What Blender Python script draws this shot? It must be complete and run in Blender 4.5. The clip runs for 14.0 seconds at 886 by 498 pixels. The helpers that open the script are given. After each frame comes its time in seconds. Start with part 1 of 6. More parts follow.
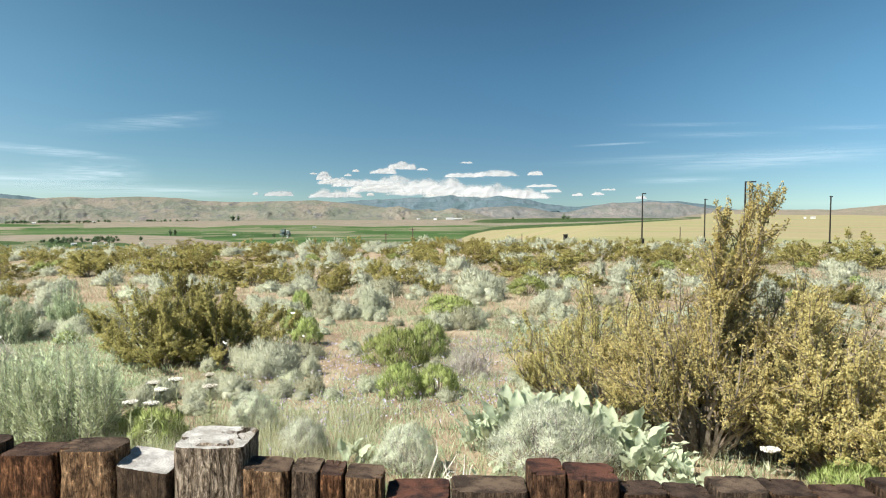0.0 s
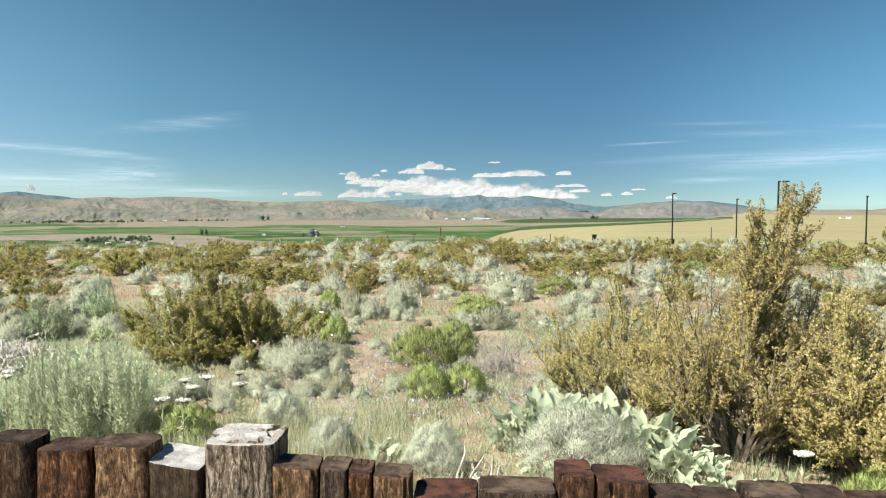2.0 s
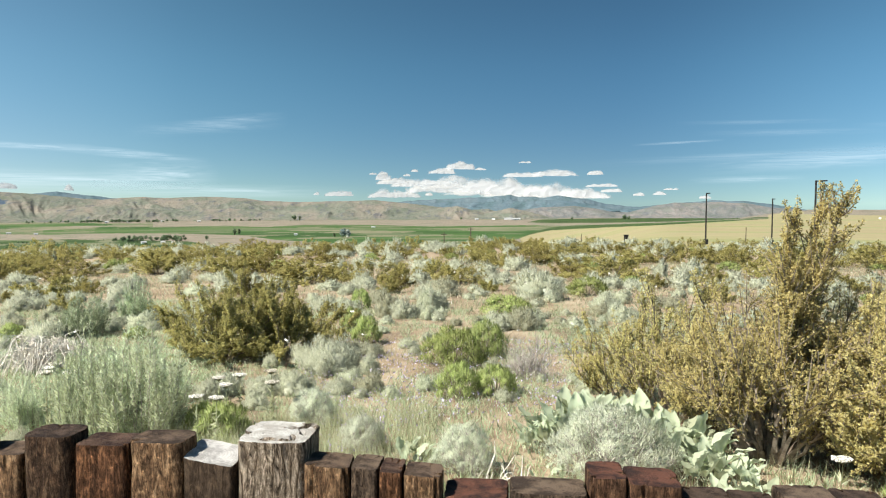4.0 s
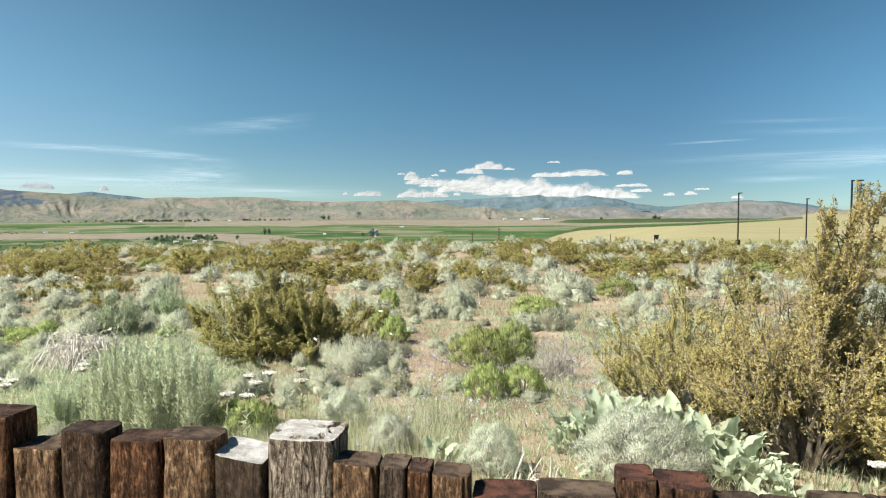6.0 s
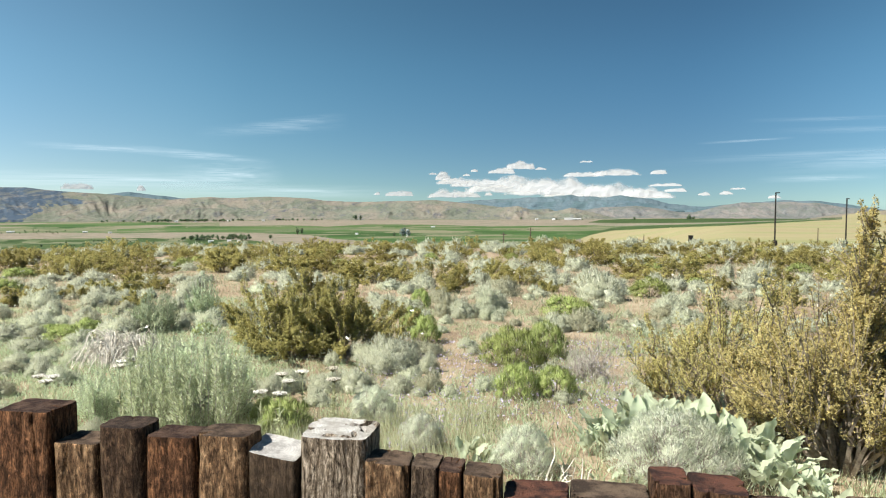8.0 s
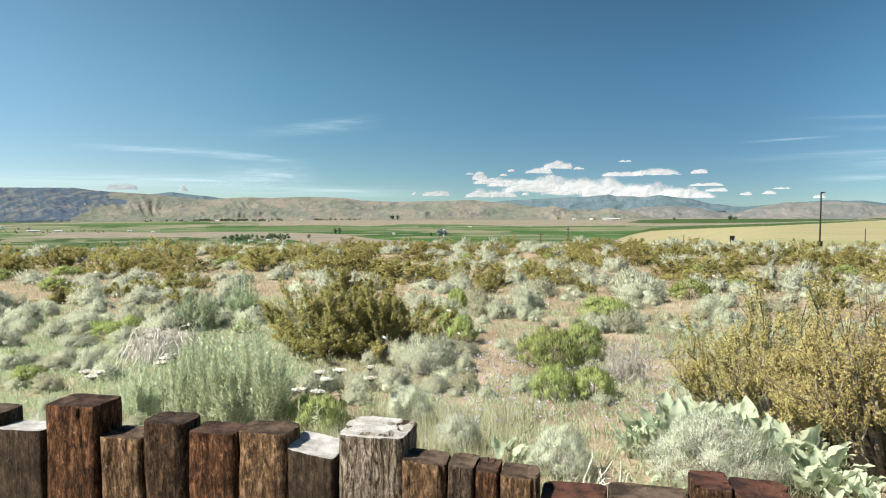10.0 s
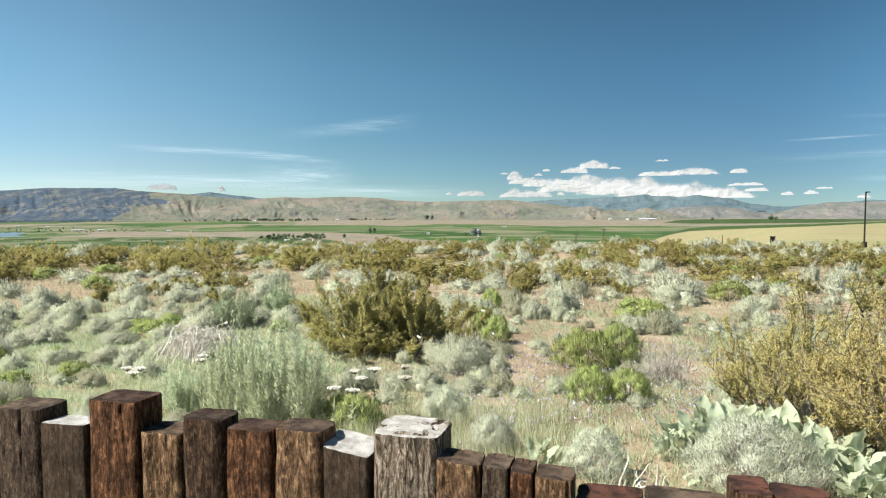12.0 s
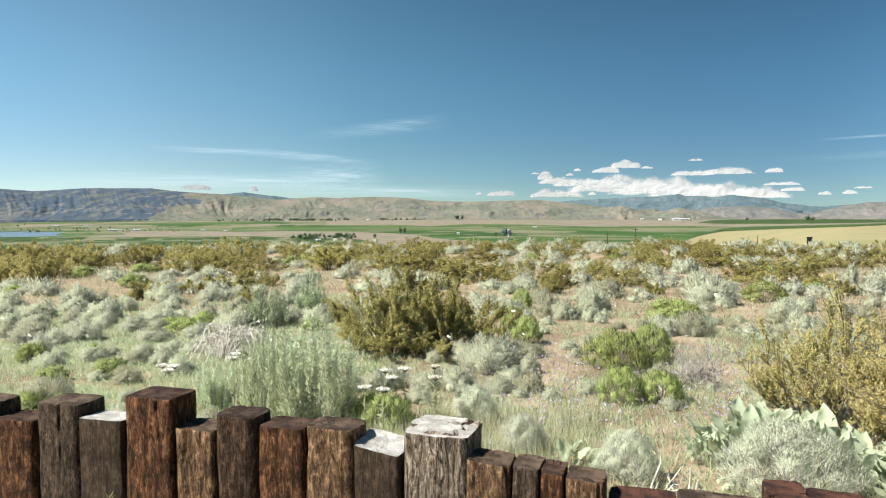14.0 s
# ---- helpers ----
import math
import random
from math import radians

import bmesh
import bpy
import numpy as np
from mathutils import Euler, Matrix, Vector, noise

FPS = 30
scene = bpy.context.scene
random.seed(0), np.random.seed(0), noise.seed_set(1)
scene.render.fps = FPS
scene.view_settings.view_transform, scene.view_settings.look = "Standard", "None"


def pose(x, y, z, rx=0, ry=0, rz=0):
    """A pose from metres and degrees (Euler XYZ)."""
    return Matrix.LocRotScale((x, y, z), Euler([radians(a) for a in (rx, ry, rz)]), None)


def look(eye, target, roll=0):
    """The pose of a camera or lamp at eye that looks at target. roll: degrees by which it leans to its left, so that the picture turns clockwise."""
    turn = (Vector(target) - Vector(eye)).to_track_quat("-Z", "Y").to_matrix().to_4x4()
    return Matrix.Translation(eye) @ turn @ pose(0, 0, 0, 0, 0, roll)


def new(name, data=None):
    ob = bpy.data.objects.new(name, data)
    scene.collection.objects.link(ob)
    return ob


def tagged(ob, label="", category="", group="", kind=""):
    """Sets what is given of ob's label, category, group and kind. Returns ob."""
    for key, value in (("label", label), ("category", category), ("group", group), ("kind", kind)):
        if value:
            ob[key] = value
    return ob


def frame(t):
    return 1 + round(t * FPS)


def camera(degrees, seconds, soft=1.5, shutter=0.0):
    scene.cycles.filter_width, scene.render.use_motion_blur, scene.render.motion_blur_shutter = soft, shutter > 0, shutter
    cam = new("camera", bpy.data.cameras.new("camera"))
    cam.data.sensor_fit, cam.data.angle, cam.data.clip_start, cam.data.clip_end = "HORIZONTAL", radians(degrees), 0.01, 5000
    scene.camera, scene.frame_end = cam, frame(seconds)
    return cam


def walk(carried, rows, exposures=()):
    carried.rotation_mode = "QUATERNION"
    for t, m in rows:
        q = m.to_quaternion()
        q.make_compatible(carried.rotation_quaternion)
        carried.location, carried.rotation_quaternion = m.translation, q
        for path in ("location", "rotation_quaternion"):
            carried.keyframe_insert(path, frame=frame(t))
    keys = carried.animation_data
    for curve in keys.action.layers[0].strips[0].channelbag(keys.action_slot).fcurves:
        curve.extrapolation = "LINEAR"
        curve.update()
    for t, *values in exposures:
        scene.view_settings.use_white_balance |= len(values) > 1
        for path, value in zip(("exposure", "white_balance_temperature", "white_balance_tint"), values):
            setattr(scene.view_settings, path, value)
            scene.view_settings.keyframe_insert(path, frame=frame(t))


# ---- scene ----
EYE = 1.65
SWING = 0.049          # the lens sits this far ahead of the tripod's axis
cam = camera(61.93, 14.0, 1.1)


def pan(deg):
    """The pose of the panning camera, deg to the right of straight ahead."""
    a = radians(deg)
    return pose(SWING * math.sin(a), SWING * math.cos(a), EYE, 90 - 3.486, 0.11, -deg)


walk(cam, [(t, pan(d)) for t, d in (
    (0.0, 0.0), (0.5, -0.54), (1.0, -1.09), (1.5, -1.58), (2.0, -2.16), (2.5, -2.80), (3.0, -3.41),
    (5.5, -6.11), (6.0, -6.69), (6.5, -7.26), (7.0, -7.84), (7.5, -8.40), (8.0, -9.12),
    (10.5, -12.64), (11.0, -13.31), (11.5, -13.99), (12.0, -14.64), (12.5, -15.33), (13.0, -15.90),
    (13.5, -16.41), (14.0, -16.98))])

# ---- world and sun ----
SUN_AZ, SUN_EL = -125.0, 50.0
world = bpy.data.worlds.new("sky")
scene.world = world
world.use_nodes = True
wn, wl = world.node_tree.nodes, world.node_tree.links
sky = wn.new("ShaderNodeTexSky")
sky.sky_type, sky.sun_disc = "NISHITA", False
sky.sun_elevation, sky.sun_rotation = radians(SUN_EL), radians(SUN_AZ)
sky.altitude, sky.air_density, sky.dust_density, sky.ozone_density = 500, 0.52, 0.0, 2.0
filter_tint = wn.new("ShaderNodeMix")          # the clear, slightly cyan air of the day
filter_tint.data_type, filter_tint.blend_type = "RGBA", "MULTIPLY"
filter_tint.inputs[0].default_value, filter_tint.inputs[7].default_value = 1.0, (0.71, 0.955, 0.88, 1)
wl.new(sky.outputs[0], filter_tint.inputs[6])
way, toward, lift = wn.new("ShaderNodeTexCoord"), wn.new("ShaderNodeVectorMath"), wn.new("ShaderNodeValToRGB")
toward.operation = "DOT_PRODUCT"
toward.inputs[1].default_value = (math.sin(radians(SUN_AZ)) * 0.5, math.cos(radians(SUN_AZ)) * 0.5, 0)
wl.new(way.outputs["Generated"], toward.inputs[0])
half_up = wn.new("ShaderNodeMath")
half_up.operation, half_up.inputs[1].default_value = "ADD", 0.5
wl.new(toward.outputs["Value"], half_up.inputs[0])
wl.new(half_up.outputs[0], lift.inputs[0])
lift.color_ramp.interpolation = "CARDINAL"
lift.color_ramp.elements[0].color, lift.color_ramp.elements[1].color = (0.52, 0.58, 0.58, 1), (0.96, 0.93, 0.86, 1)
for place, level in ((0.07, (0.42, 0.475, 0.468, 1)), (0.17, (0.30, 0.352, 0.366, 1)), (0.405, (0.50, 0.535, 0.495, 1)), (0.545, (0.78, 0.72, 0.64, 1)), (0.8, (0.90, 0.87, 0.78, 1))):
    lift.color_ramp.elements.new(place).color = level
deepen = wn.new("ShaderNodeMix")
deepen.data_type, deepen.blend_type = "RGBA", "MULTIPLY"
deepen.inputs[0].default_value = 1.0
wl.new(filter_tint.outputs[2], deepen.inputs[6])
wl.new(lift.outputs[0], deepen.inputs[7])
rise, low_air, haze = wn.new("ShaderNodeSeparateXYZ"), wn.new("ShaderNodeValToRGB"), wn.new("ShaderNodeMix")
wl.new(way.outputs["Generated"], rise.inputs[0])
wl.new(rise.outputs["Z"], low_air.inputs[0])
low_air.color_ramp.interpolation = "EASE"          # pale dry air along the horizon
low_air.color_ramp.elements[0].color, low_air.color_ramp.elements[1].color = (0.86, 0.69, 0.73, 1), (1, 1, 1, 1)
low_air.color_ramp.elements[1].position = 0.20
haze.data_type, haze.blend_type, haze.inputs[0].default_value = "RGBA", "MULTIPLY", 1.0
wl.new(deepen.outputs[2], haze.inputs[6])
wl.new(low_air.outputs[0], haze.inputs[7])
wl.new(haze.outputs[2], wn["Background"].inputs[0])
wn["Background"].inputs[1].default_value = 0.142
sun_data = bpy.data.lights.new("sun", "SUN")
sun_data.energy, sun_data.angle, sun_data.color = 5.0, radians(0.6), (1.0, 0.945, 0.83)
sa, se = radians(SUN_AZ), radians(SUN_EL)
sun_way = Vector((math.sin(sa) * math.cos(se), math.cos(sa) * math.cos(se), math.sin(se)))
new("sun", sun_data).matrix_world = look(sun_way * 100, (0, 0, 0))
scene.view_settings.exposure = 0.90


# ---- materials ----
def nodes_of(name):
    m = bpy.data.materials.new(name)
    m.use_nodes = True
    nt = m.node_tree
    return m, nt, nt.nodes["Principled BSDF"], nt.nodes["Material Output"]


def noise_of(nt, scale, detail=6.0, rough=0.6, stretch=None, coord="Object", distortion=0.0):
    tc, mp, nz = nt.nodes.new("ShaderNodeTexCoord"), nt.nodes.new("ShaderNodeMapping"), nt.nodes.new("ShaderNodeTexNoise")
    nt.links.new(tc.outputs[coord], mp.inputs[0])
    if stretch:
        mp.inputs["Scale"].default_value = stretch
    nt.links.new(mp.outputs[0], nz.inputs["Vector"])
    nz.inputs["Scale"].default_value, nz.inputs["Detail"].default_value = scale, detail
    nz.inputs["Roughness"].default_value, nz.inputs["Distortion"].default_value = rough, distortion
    return nz.outputs["Fac"]


def ramp_of(nt, fac, stops):
    r = nt.nodes.new("ShaderNodeValToRGB")
    els = r.color_ramp.elements
    while len(els) < len(stops):
        els.new(0.5)
    for e, (p, c) in zip(els, stops):
        e.position, e.color = p, (*c, 1)
    nt.links.new(fac, r.inputs[0])
    return r.outputs[0]


def mix_of(nt, fac, a, b, blend="MIX"):
    n = nt.nodes.new("ShaderNodeMix")
    n.data_type, n.blend_type = "RGBA", blend
    for value, k in ((fac, 0), (a, 6), (b, 7)):
        if isinstance(value, (int, float)):
            n.inputs[k].default_value = value
        elif isinstance(value, tuple):
            n.inputs[k].default_value = (*value, 1)
        else:
            nt.links.new(value, n.inputs[k])
    return n.outputs[2]


def bump_of(nt, bsdf, fac, strength, distance):
    b = nt.nodes.new("ShaderNodeBump")
    b.inputs["Strength"].default_value, b.inputs["Distance"].default_value = strength, distance
    nt.links.new(fac, b.inputs["Height"])
    nt.links.new(b.outputs[0], bsdf.inputs["Normal"])


def gloss(bsdf, rough, spec=0.5, metal=0.0):
    bsdf.inputs["Roughness"].default_value = rough
    bsdf.inputs["Specular IOR Level"].default_value = spec
    bsdf.inputs["Metallic"].default_value = metal


def surface(name, stops, scale, fine=None, fine_scale=8.0, fine_amount=0.4, rough=0.9, spec=0.2, bump=0.3, depth=0.02, metal=0.0, stretch=None):
    """Two scales of variation: broad patches through stops, fine grain multiplied over it, and relief."""
    m, nt, b, _ = nodes_of(name)
    col = ramp_of(nt, noise_of(nt, scale, 7, 0.62, stretch), stops)
    grain = noise_of(nt, scale * fine_scale, 5, 0.7, stretch)
    if fine:
        lo, hi = fine
        col = mix_of(nt, fine_amount, col, ramp_of(nt, grain, ((0.38, lo), (0.62, hi))), "MULTIPLY")
    nt.links.new(col, b.inputs["Base Color"])
    gloss(b, rough, spec, metal)
    bump_of(nt, b, grain, bump, depth)
    return m


def foliage(name, dark, light, tip=None, clear=0.45, rough=0.6, spread=0.25):
    """Leaf material: every leaf and every plant a little different, light passing through."""
    m, nt, b, out = nodes_of(name)
    geo, info = nt.nodes.new("ShaderNodeNewGeometry"), nt.nodes.new("ShaderNodeObjectInfo")
    stops = ((0.0, dark), (0.7, light), (1.0, tip or light))
    col = ramp_of(nt, geo.outputs["Random Per Island"], stops)
    vary = ramp_of(nt, info.outputs["Random"], ((0.0, (1 - spread * 1.1, 1 - spread * 1.25, 1 - spread * 1.5)), (0.35, (1 - spread * 0.5,) * 3), (0.65, (1.0, 1.0, 1.0)), (1.0, (1 + spread * 0.15, 1 + spread * 0.3, 1 + spread * 0.2))))
    col = mix_of(nt, 1.0, col, vary, "MULTIPLY")
    nt.links.new(col, b.inputs["Base Color"])
    gloss(b, rough, 0.12)
    tr, mx = nt.nodes.new("ShaderNodeBsdfTranslucent"), nt.nodes.new("ShaderNodeMixShader")
    nt.links.new(col, tr.inputs[0])
    mx.inputs[0].default_value = clear
    nt.links.new(b.outputs[0], mx.inputs[1])
    nt.links.new(tr.outputs[0], mx.inputs[2])
    nt.links.new(mx.outputs[0], out.inputs[0])
    return m


M_SOIL = surface("sandy_soil", ((0.4, (0.27, 0.208, 0.147)), (0.5, (0.375, 0.298, 0.21)), (0.6, (0.47, 0.396, 0.295))), 1.3,
                 ((0.55, 0.5, 0.45), (1, 1, 1)), 22, 0.8, 0.95, 0.1, 0.6, 0.03)
M_WHEAT = surface("stubble_field", ((0.40, (0.30, 0.252, 0.152)), (0.5, (0.318, 0.283, 0.162)), (0.58, (0.265, 0.268, 0.13))), 0.012,
                  ((0.8, 0.78, 0.75), (1, 1, 1)), 30, 0.7, 0.95, 0.1, 0.3, 0.1, stretch=(0.35, 1.0, 1.0))
M_CROP = surface("green_crop", ((0.40, (0.042, 0.082, 0.026)), (0.5, (0.058, 0.112, 0.034)), (0.6, (0.095, 0.135, 0.055))), 0.006,
                 ((0.75, 0.8, 0.7), (1, 1, 1)), 18, 0.7, 0.9, 0.1, 0.3, 0.3, stretch=(0.25, 1.0, 1.0))
M_ORCHARD = surface("orchard_rows", ((0.35, (0.035, 0.06, 0.022)), (0.55, (0.06, 0.095, 0.034)), (0.7, (0.10, 0.13, 0.055))), 0.02,
                    ((0.6, 0.65, 0.55), (1, 1, 1)), 12, 0.7, 0.9, 0.1, 0.6, 1.0)
M_PASTURE = surface("grey_green_pasture", ((0.4, (0.10, 0.125, 0.065)), (0.5, (0.14, 0.16, 0.09)), (0.6, (0.20, 0.19, 0.125))), 0.008,
                    ((0.75, 0.75, 0.7), (1, 1, 1)), 20, 0.7, 0.95, 0.1, 0.3, 0.3, stretch=(0.3, 1.0, 1.0))
M_BANK = surface("bare_terrace_bank", ((0.4, (0.215, 0.19, 0.145)), (0.5, (0.265, 0.225, 0.18)), (0.6, (0.19, 0.185, 0.135))), 0.01,
                 ((0.7, 0.68, 0.66), (1, 1, 1)), 14, 0.7, 0.95, 0.1, 0.5, 0.5)
M_LAKE = surface("lake_water", ((0.4, (0.12, 0.16, 0.19)), (0.6, (0.15, 0.19, 0.22))), 0.01, None, 8, 0, 0.25, 0.5, 0.05, 0.1)
M_TWIG = surface("grey_brown_bark", ((0.4, (0.19, 0.155, 0.115)), (0.6, (0.34, 0.29, 0.23))), 9.0, ((0.6, 0.6, 0.6), (1, 1, 1)), 8, 0.7, 0.9, 0.2, 0.5, 0.004)
M_PALE_TWIG = surface("bleached_dead_wood", ((0.4, (0.62, 0.57, 0.50)), (0.6, (0.84, 0.79, 0.72))), 9.0, ((0.7, 0.7, 0.7), (1, 1, 1)), 8, 0.6, 0.9, 0.2, 0.4, 0.004)
M_GREY_TWIG = surface("grey_dry_twigs", ((0.4, (0.34, 0.30, 0.27)), (0.6, (0.50, 0.46, 0.42))), 9.0, ((0.7, 0.7, 0.7), (1, 1, 1)), 8, 0.6, 0.9, 0.2, 0.4, 0.004)
M_BITTER = foliage("bitterbrush_leaves", (0.285, 0.26, 0.095), (0.39, 0.355, 0.135), (0.485, 0.44, 0.195), 0.46)
M_GOLD = foliage("golden_bitterbrush_leaves", (0.42, 0.365, 0.155), (0.595, 0.515, 0.23), (0.715, 0.625, 0.33), 0.43, 0.6, 0.12)
M_GOLDGREEN = foliage("golden_green_bitterbrush_leaves", (0.42, 0.39, 0.155), (0.60, 0.545, 0.235), (0.72, 0.65, 0.335), 0.45, 0.6, 0.12)
M_SAGE = foliage("pale_sage_leaves", (0.475, 0.50, 0.375), (0.61, 0.63, 0.495), (0.71, 0.725, 0.595), 0.46, 0.6, 0.22)
M_SILVER = foliage("silvery_rabbitbrush_leaves", (0.64, 0.69, 0.53), (0.80, 0.84, 0.69), (0.88, 0.90, 0.79), 0.56)
M_DARKSAGE = foliage("grey_green_sage_leaves", (0.29, 0.36, 0.215), (0.45, 0.525, 0.34), (0.58, 0.64, 0.465), 0.45)
M_FEATHER = foliage("soft_green_sage_leaves", (0.48, 0.56, 0.345), (0.68, 0.755, 0.52), (0.80, 0.86, 0.67), 0.48)
M_GREEN = foliage("bright_green_leaves", (0.27, 0.345, 0.11), (0.42, 0.495, 0.185), (0.56, 0.61, 0.31), 0.42)
M_GRASS = foliage("green_grass_blades", (0.37, 0.395, 0.235), (0.55, 0.575, 0.375), (0.67, 0.665, 0.50), 0.48)
M_STRAW = foliage("dry_grass_blades", (0.46, 0.385, 0.265), (0.59, 0.51, 0.375), (0.69, 0.62, 0.48), 0.48)
M_BALSAM = foliage("balsamroot_leaves", (0.42, 0.48, 0.33), (0.56, 0.62, 0.46), (0.68, 0.73, 0.58), 0.35, 0.5)
M_PETAL = foliage("white_petals", (0.70, 0.68, 0.62), (0.84, 0.83, 0.78), (0.9, 0.9, 0.86), 0.2)
M_VIOLET = foliage("violet_petals", (0.34, 0.28, 0.48), (0.50, 0.45, 0.62), (0.68, 0.64, 0.74), 0.2)
# far trees: dark leaf green lifted by valley haze put into the colour
M_TREE = foliage("dark_tree_leaves", (0.085, 0.13, 0.075), (0.14, 0.195, 0.105), (0.19, 0.25, 0.145), 0.2)
M_WILLOW = foliage("blue_grey_tree_leaves", (0.12, 0.16, 0.16), (0.20, 0.25, 0.24), (0.28, 0.33, 0.32), 0.15)
M_STEEL = surface("dark_painted_steel", ((0.4, (0.018, 0.017, 0.016)), (0.6, (0.03, 0.028, 0.026))), 3.0, None, 8, 0, 0.85, 0.15, 0.1, 0.002)
M_WHITE = surface("white_painted_board", ((0.4, (0.74, 0.73, 0.70)), (0.6, (0.82, 0.81, 0.79))), 0.4, None, 8, 0, 0.6, 0.3, 0.1, 0.01)
M_ROOF = surface("grey_metal_roof", ((0.4, (0.40, 0.40, 0.40)), (0.6, (0.52, 0.52, 0.52))), 0.4, None, 8, 0, 0.5, 0.4, 0.1, 0.01)
M_TIMBER = surface("weathered_pole_timber", ((0.4, (0.06, 0.045, 0.035)), (0.6, (0.11, 0.085, 0.065))), 3.0, None, 8, 0, 0.85, 0.2, 0.3, 0.01)


# ---- building helpers ----
LEAF_NORMALS = {}


def mesh_of(name, verts, faces, mats, smooth=False, index=None, normals=None):
    """A mesh from vertex and face arrays; faces all have the same number of corners."""
    me = bpy.data.meshes.new(name)
    verts, faces = np.asarray(verts, dtype=np.float32), np.asarray(faces, dtype=np.int32)
    n, k = faces.shape
    me.vertices.add(len(verts))
    me.vertices.foreach_set("co", verts.ravel())
    me.loops.add(n * k)
    me.loops.foreach_set("vertex_index", faces.ravel())
    me.polygons.add(n)
    me.polygons.foreach_set("loop_start", np.arange(0, n * k, k, dtype=np.int32))
    me.polygons.foreach_set("use_smooth", np.full(n, smooth))
    for m in mats if isinstance(mats, (list, tuple)) else [mats]:
        me.materials.append(m)
    if index is not None:
        me.polygons.foreach_set("material_index", np.asarray(index, dtype=np.int32))
    me.update(calc_edges=True)
    me.validate()
    if normals is not None:
        LEAF_NORMALS[me.name] = normals
        me.normals_split_custom_set_from_vertices(normals.tolist())
    return me


def child(name, me, parent, label=""):
    ob = new(name, me)
    ob.parent = parent
    return tagged(ob, label)


def part(name, bm, material, parent, label="", smooth=False):
    """Links a bmesh as one mesh object under a thing or a part."""
    me = bpy.data.meshes.new(name)
    bm.to_mesh(me)
    bm.free()
    for p in me.polygons:
        p.use_smooth = smooth
    me.materials.append(material)
    return child(name, me, parent, label)


def smooth_step(a, b, x):
    u = np.clip((np.asarray(x, dtype=float) - a) / (b - a), 0, 1)
    return u * u * (3 - 2 * u)


def lattice(n):
    return np.random.default_rng(7).random((n, n))


LAT = lattice(256)


def value_noise(x, y, octaves=4, gain=0.5):
    """Smooth noise from -1 to 1 over arrays."""
    x, y = np.asarray(x, dtype=float), np.asarray(y, dtype=float)
    total, amp, norm = np.zeros(np.broadcast(x, y).shape), 1.0, 0.0
    for o in range(octaves):
        xi, yi = np.floor(x).astype(int), np.floor(y).astype(int)
        u, v = x - xi, y - yi
        u, v = u * u * (3 - 2 * u), v * v * (3 - 2 * v)
        a, b = LAT[xi % 256, yi % 256], LAT[(xi + 1) % 256, yi % 256]
        c, d = LAT[xi % 256, (yi + 1) % 256], LAT[(xi + 1) % 256, (yi + 1) % 256]
        total += amp * ((a * (1 - u) + b * u) * (1 - v) + (c * (1 - u) + d * u) * v)
        norm += amp
        x, y, amp = x * 2.03 + 17.3, y * 2.03 + 5.1, amp * gain
    return total / norm * 2 - 1


# ---- the lie of the land, by bearing (degrees right of ahead) and range ----
LEFT_R, LEFT_Z = (0, 3, 60, 120, 300, 800, 1400, 1700, 2300, 3600, 4950), (0, 0, -1.94, -7, -22, -52, -68, -72, -73, -74, -74)
MID_R, MID_Z = (0, 3, 60, 100, 300, 800, 1500, 2500, 3600, 4950), (0, 0, -1.94, -3.4, -8.6, -18.5, -28.0, -48.5, -71, -74)
RIGHT_R, RIGHT_Z = (0, 3, 60, 100, 300, 800, 1500, 2500, 3600, 4950), (0, 0, -1.94, -3.4, -8.6, -18.5, -27, -33, -36, -36)


def land(az, r):
    az, r = np.asarray(az, dtype=float), np.asarray(r, dtype=float)
    w = smooth_step(1, 13, az)
    e = smooth_step(16.5, 21.5, az)
    z = np.interp(r, LEFT_R, LEFT_Z) * (1 - w) + (np.interp(r, MID_R, MID_Z) * (1 - e) + np.interp(r, RIGHT_R, RIGHT_Z) * e) * w
    a = np.radians(az)
    x, y = r * np.sin(a), r * np.cos(a)
    z = z + value_noise(x * 0.35 + 40, y * 0.35 + 40, 3) * 0.05 * smooth_step(2.6, 5, r)
    z = z + value_noise(x * 0.05 + 9, y * 0.05 + 9, 2) * 0.25 * smooth_step(15, 40, r)
    z = z + value_noise(x * 0.004 + 3, y * 0.004 + 3, 3) * 2.0 * smooth_step(1000, 1700, r) * (1 - w)
    return z


def at(az, r, up=0.0):
    a = radians(az)
    return Vector((r * math.sin(a), r * math.cos(a), float(land(az, r)) + up))


def bearing(x, y):
    return math.degrees(math.atan2(x, y)), math.hypot(x, y)


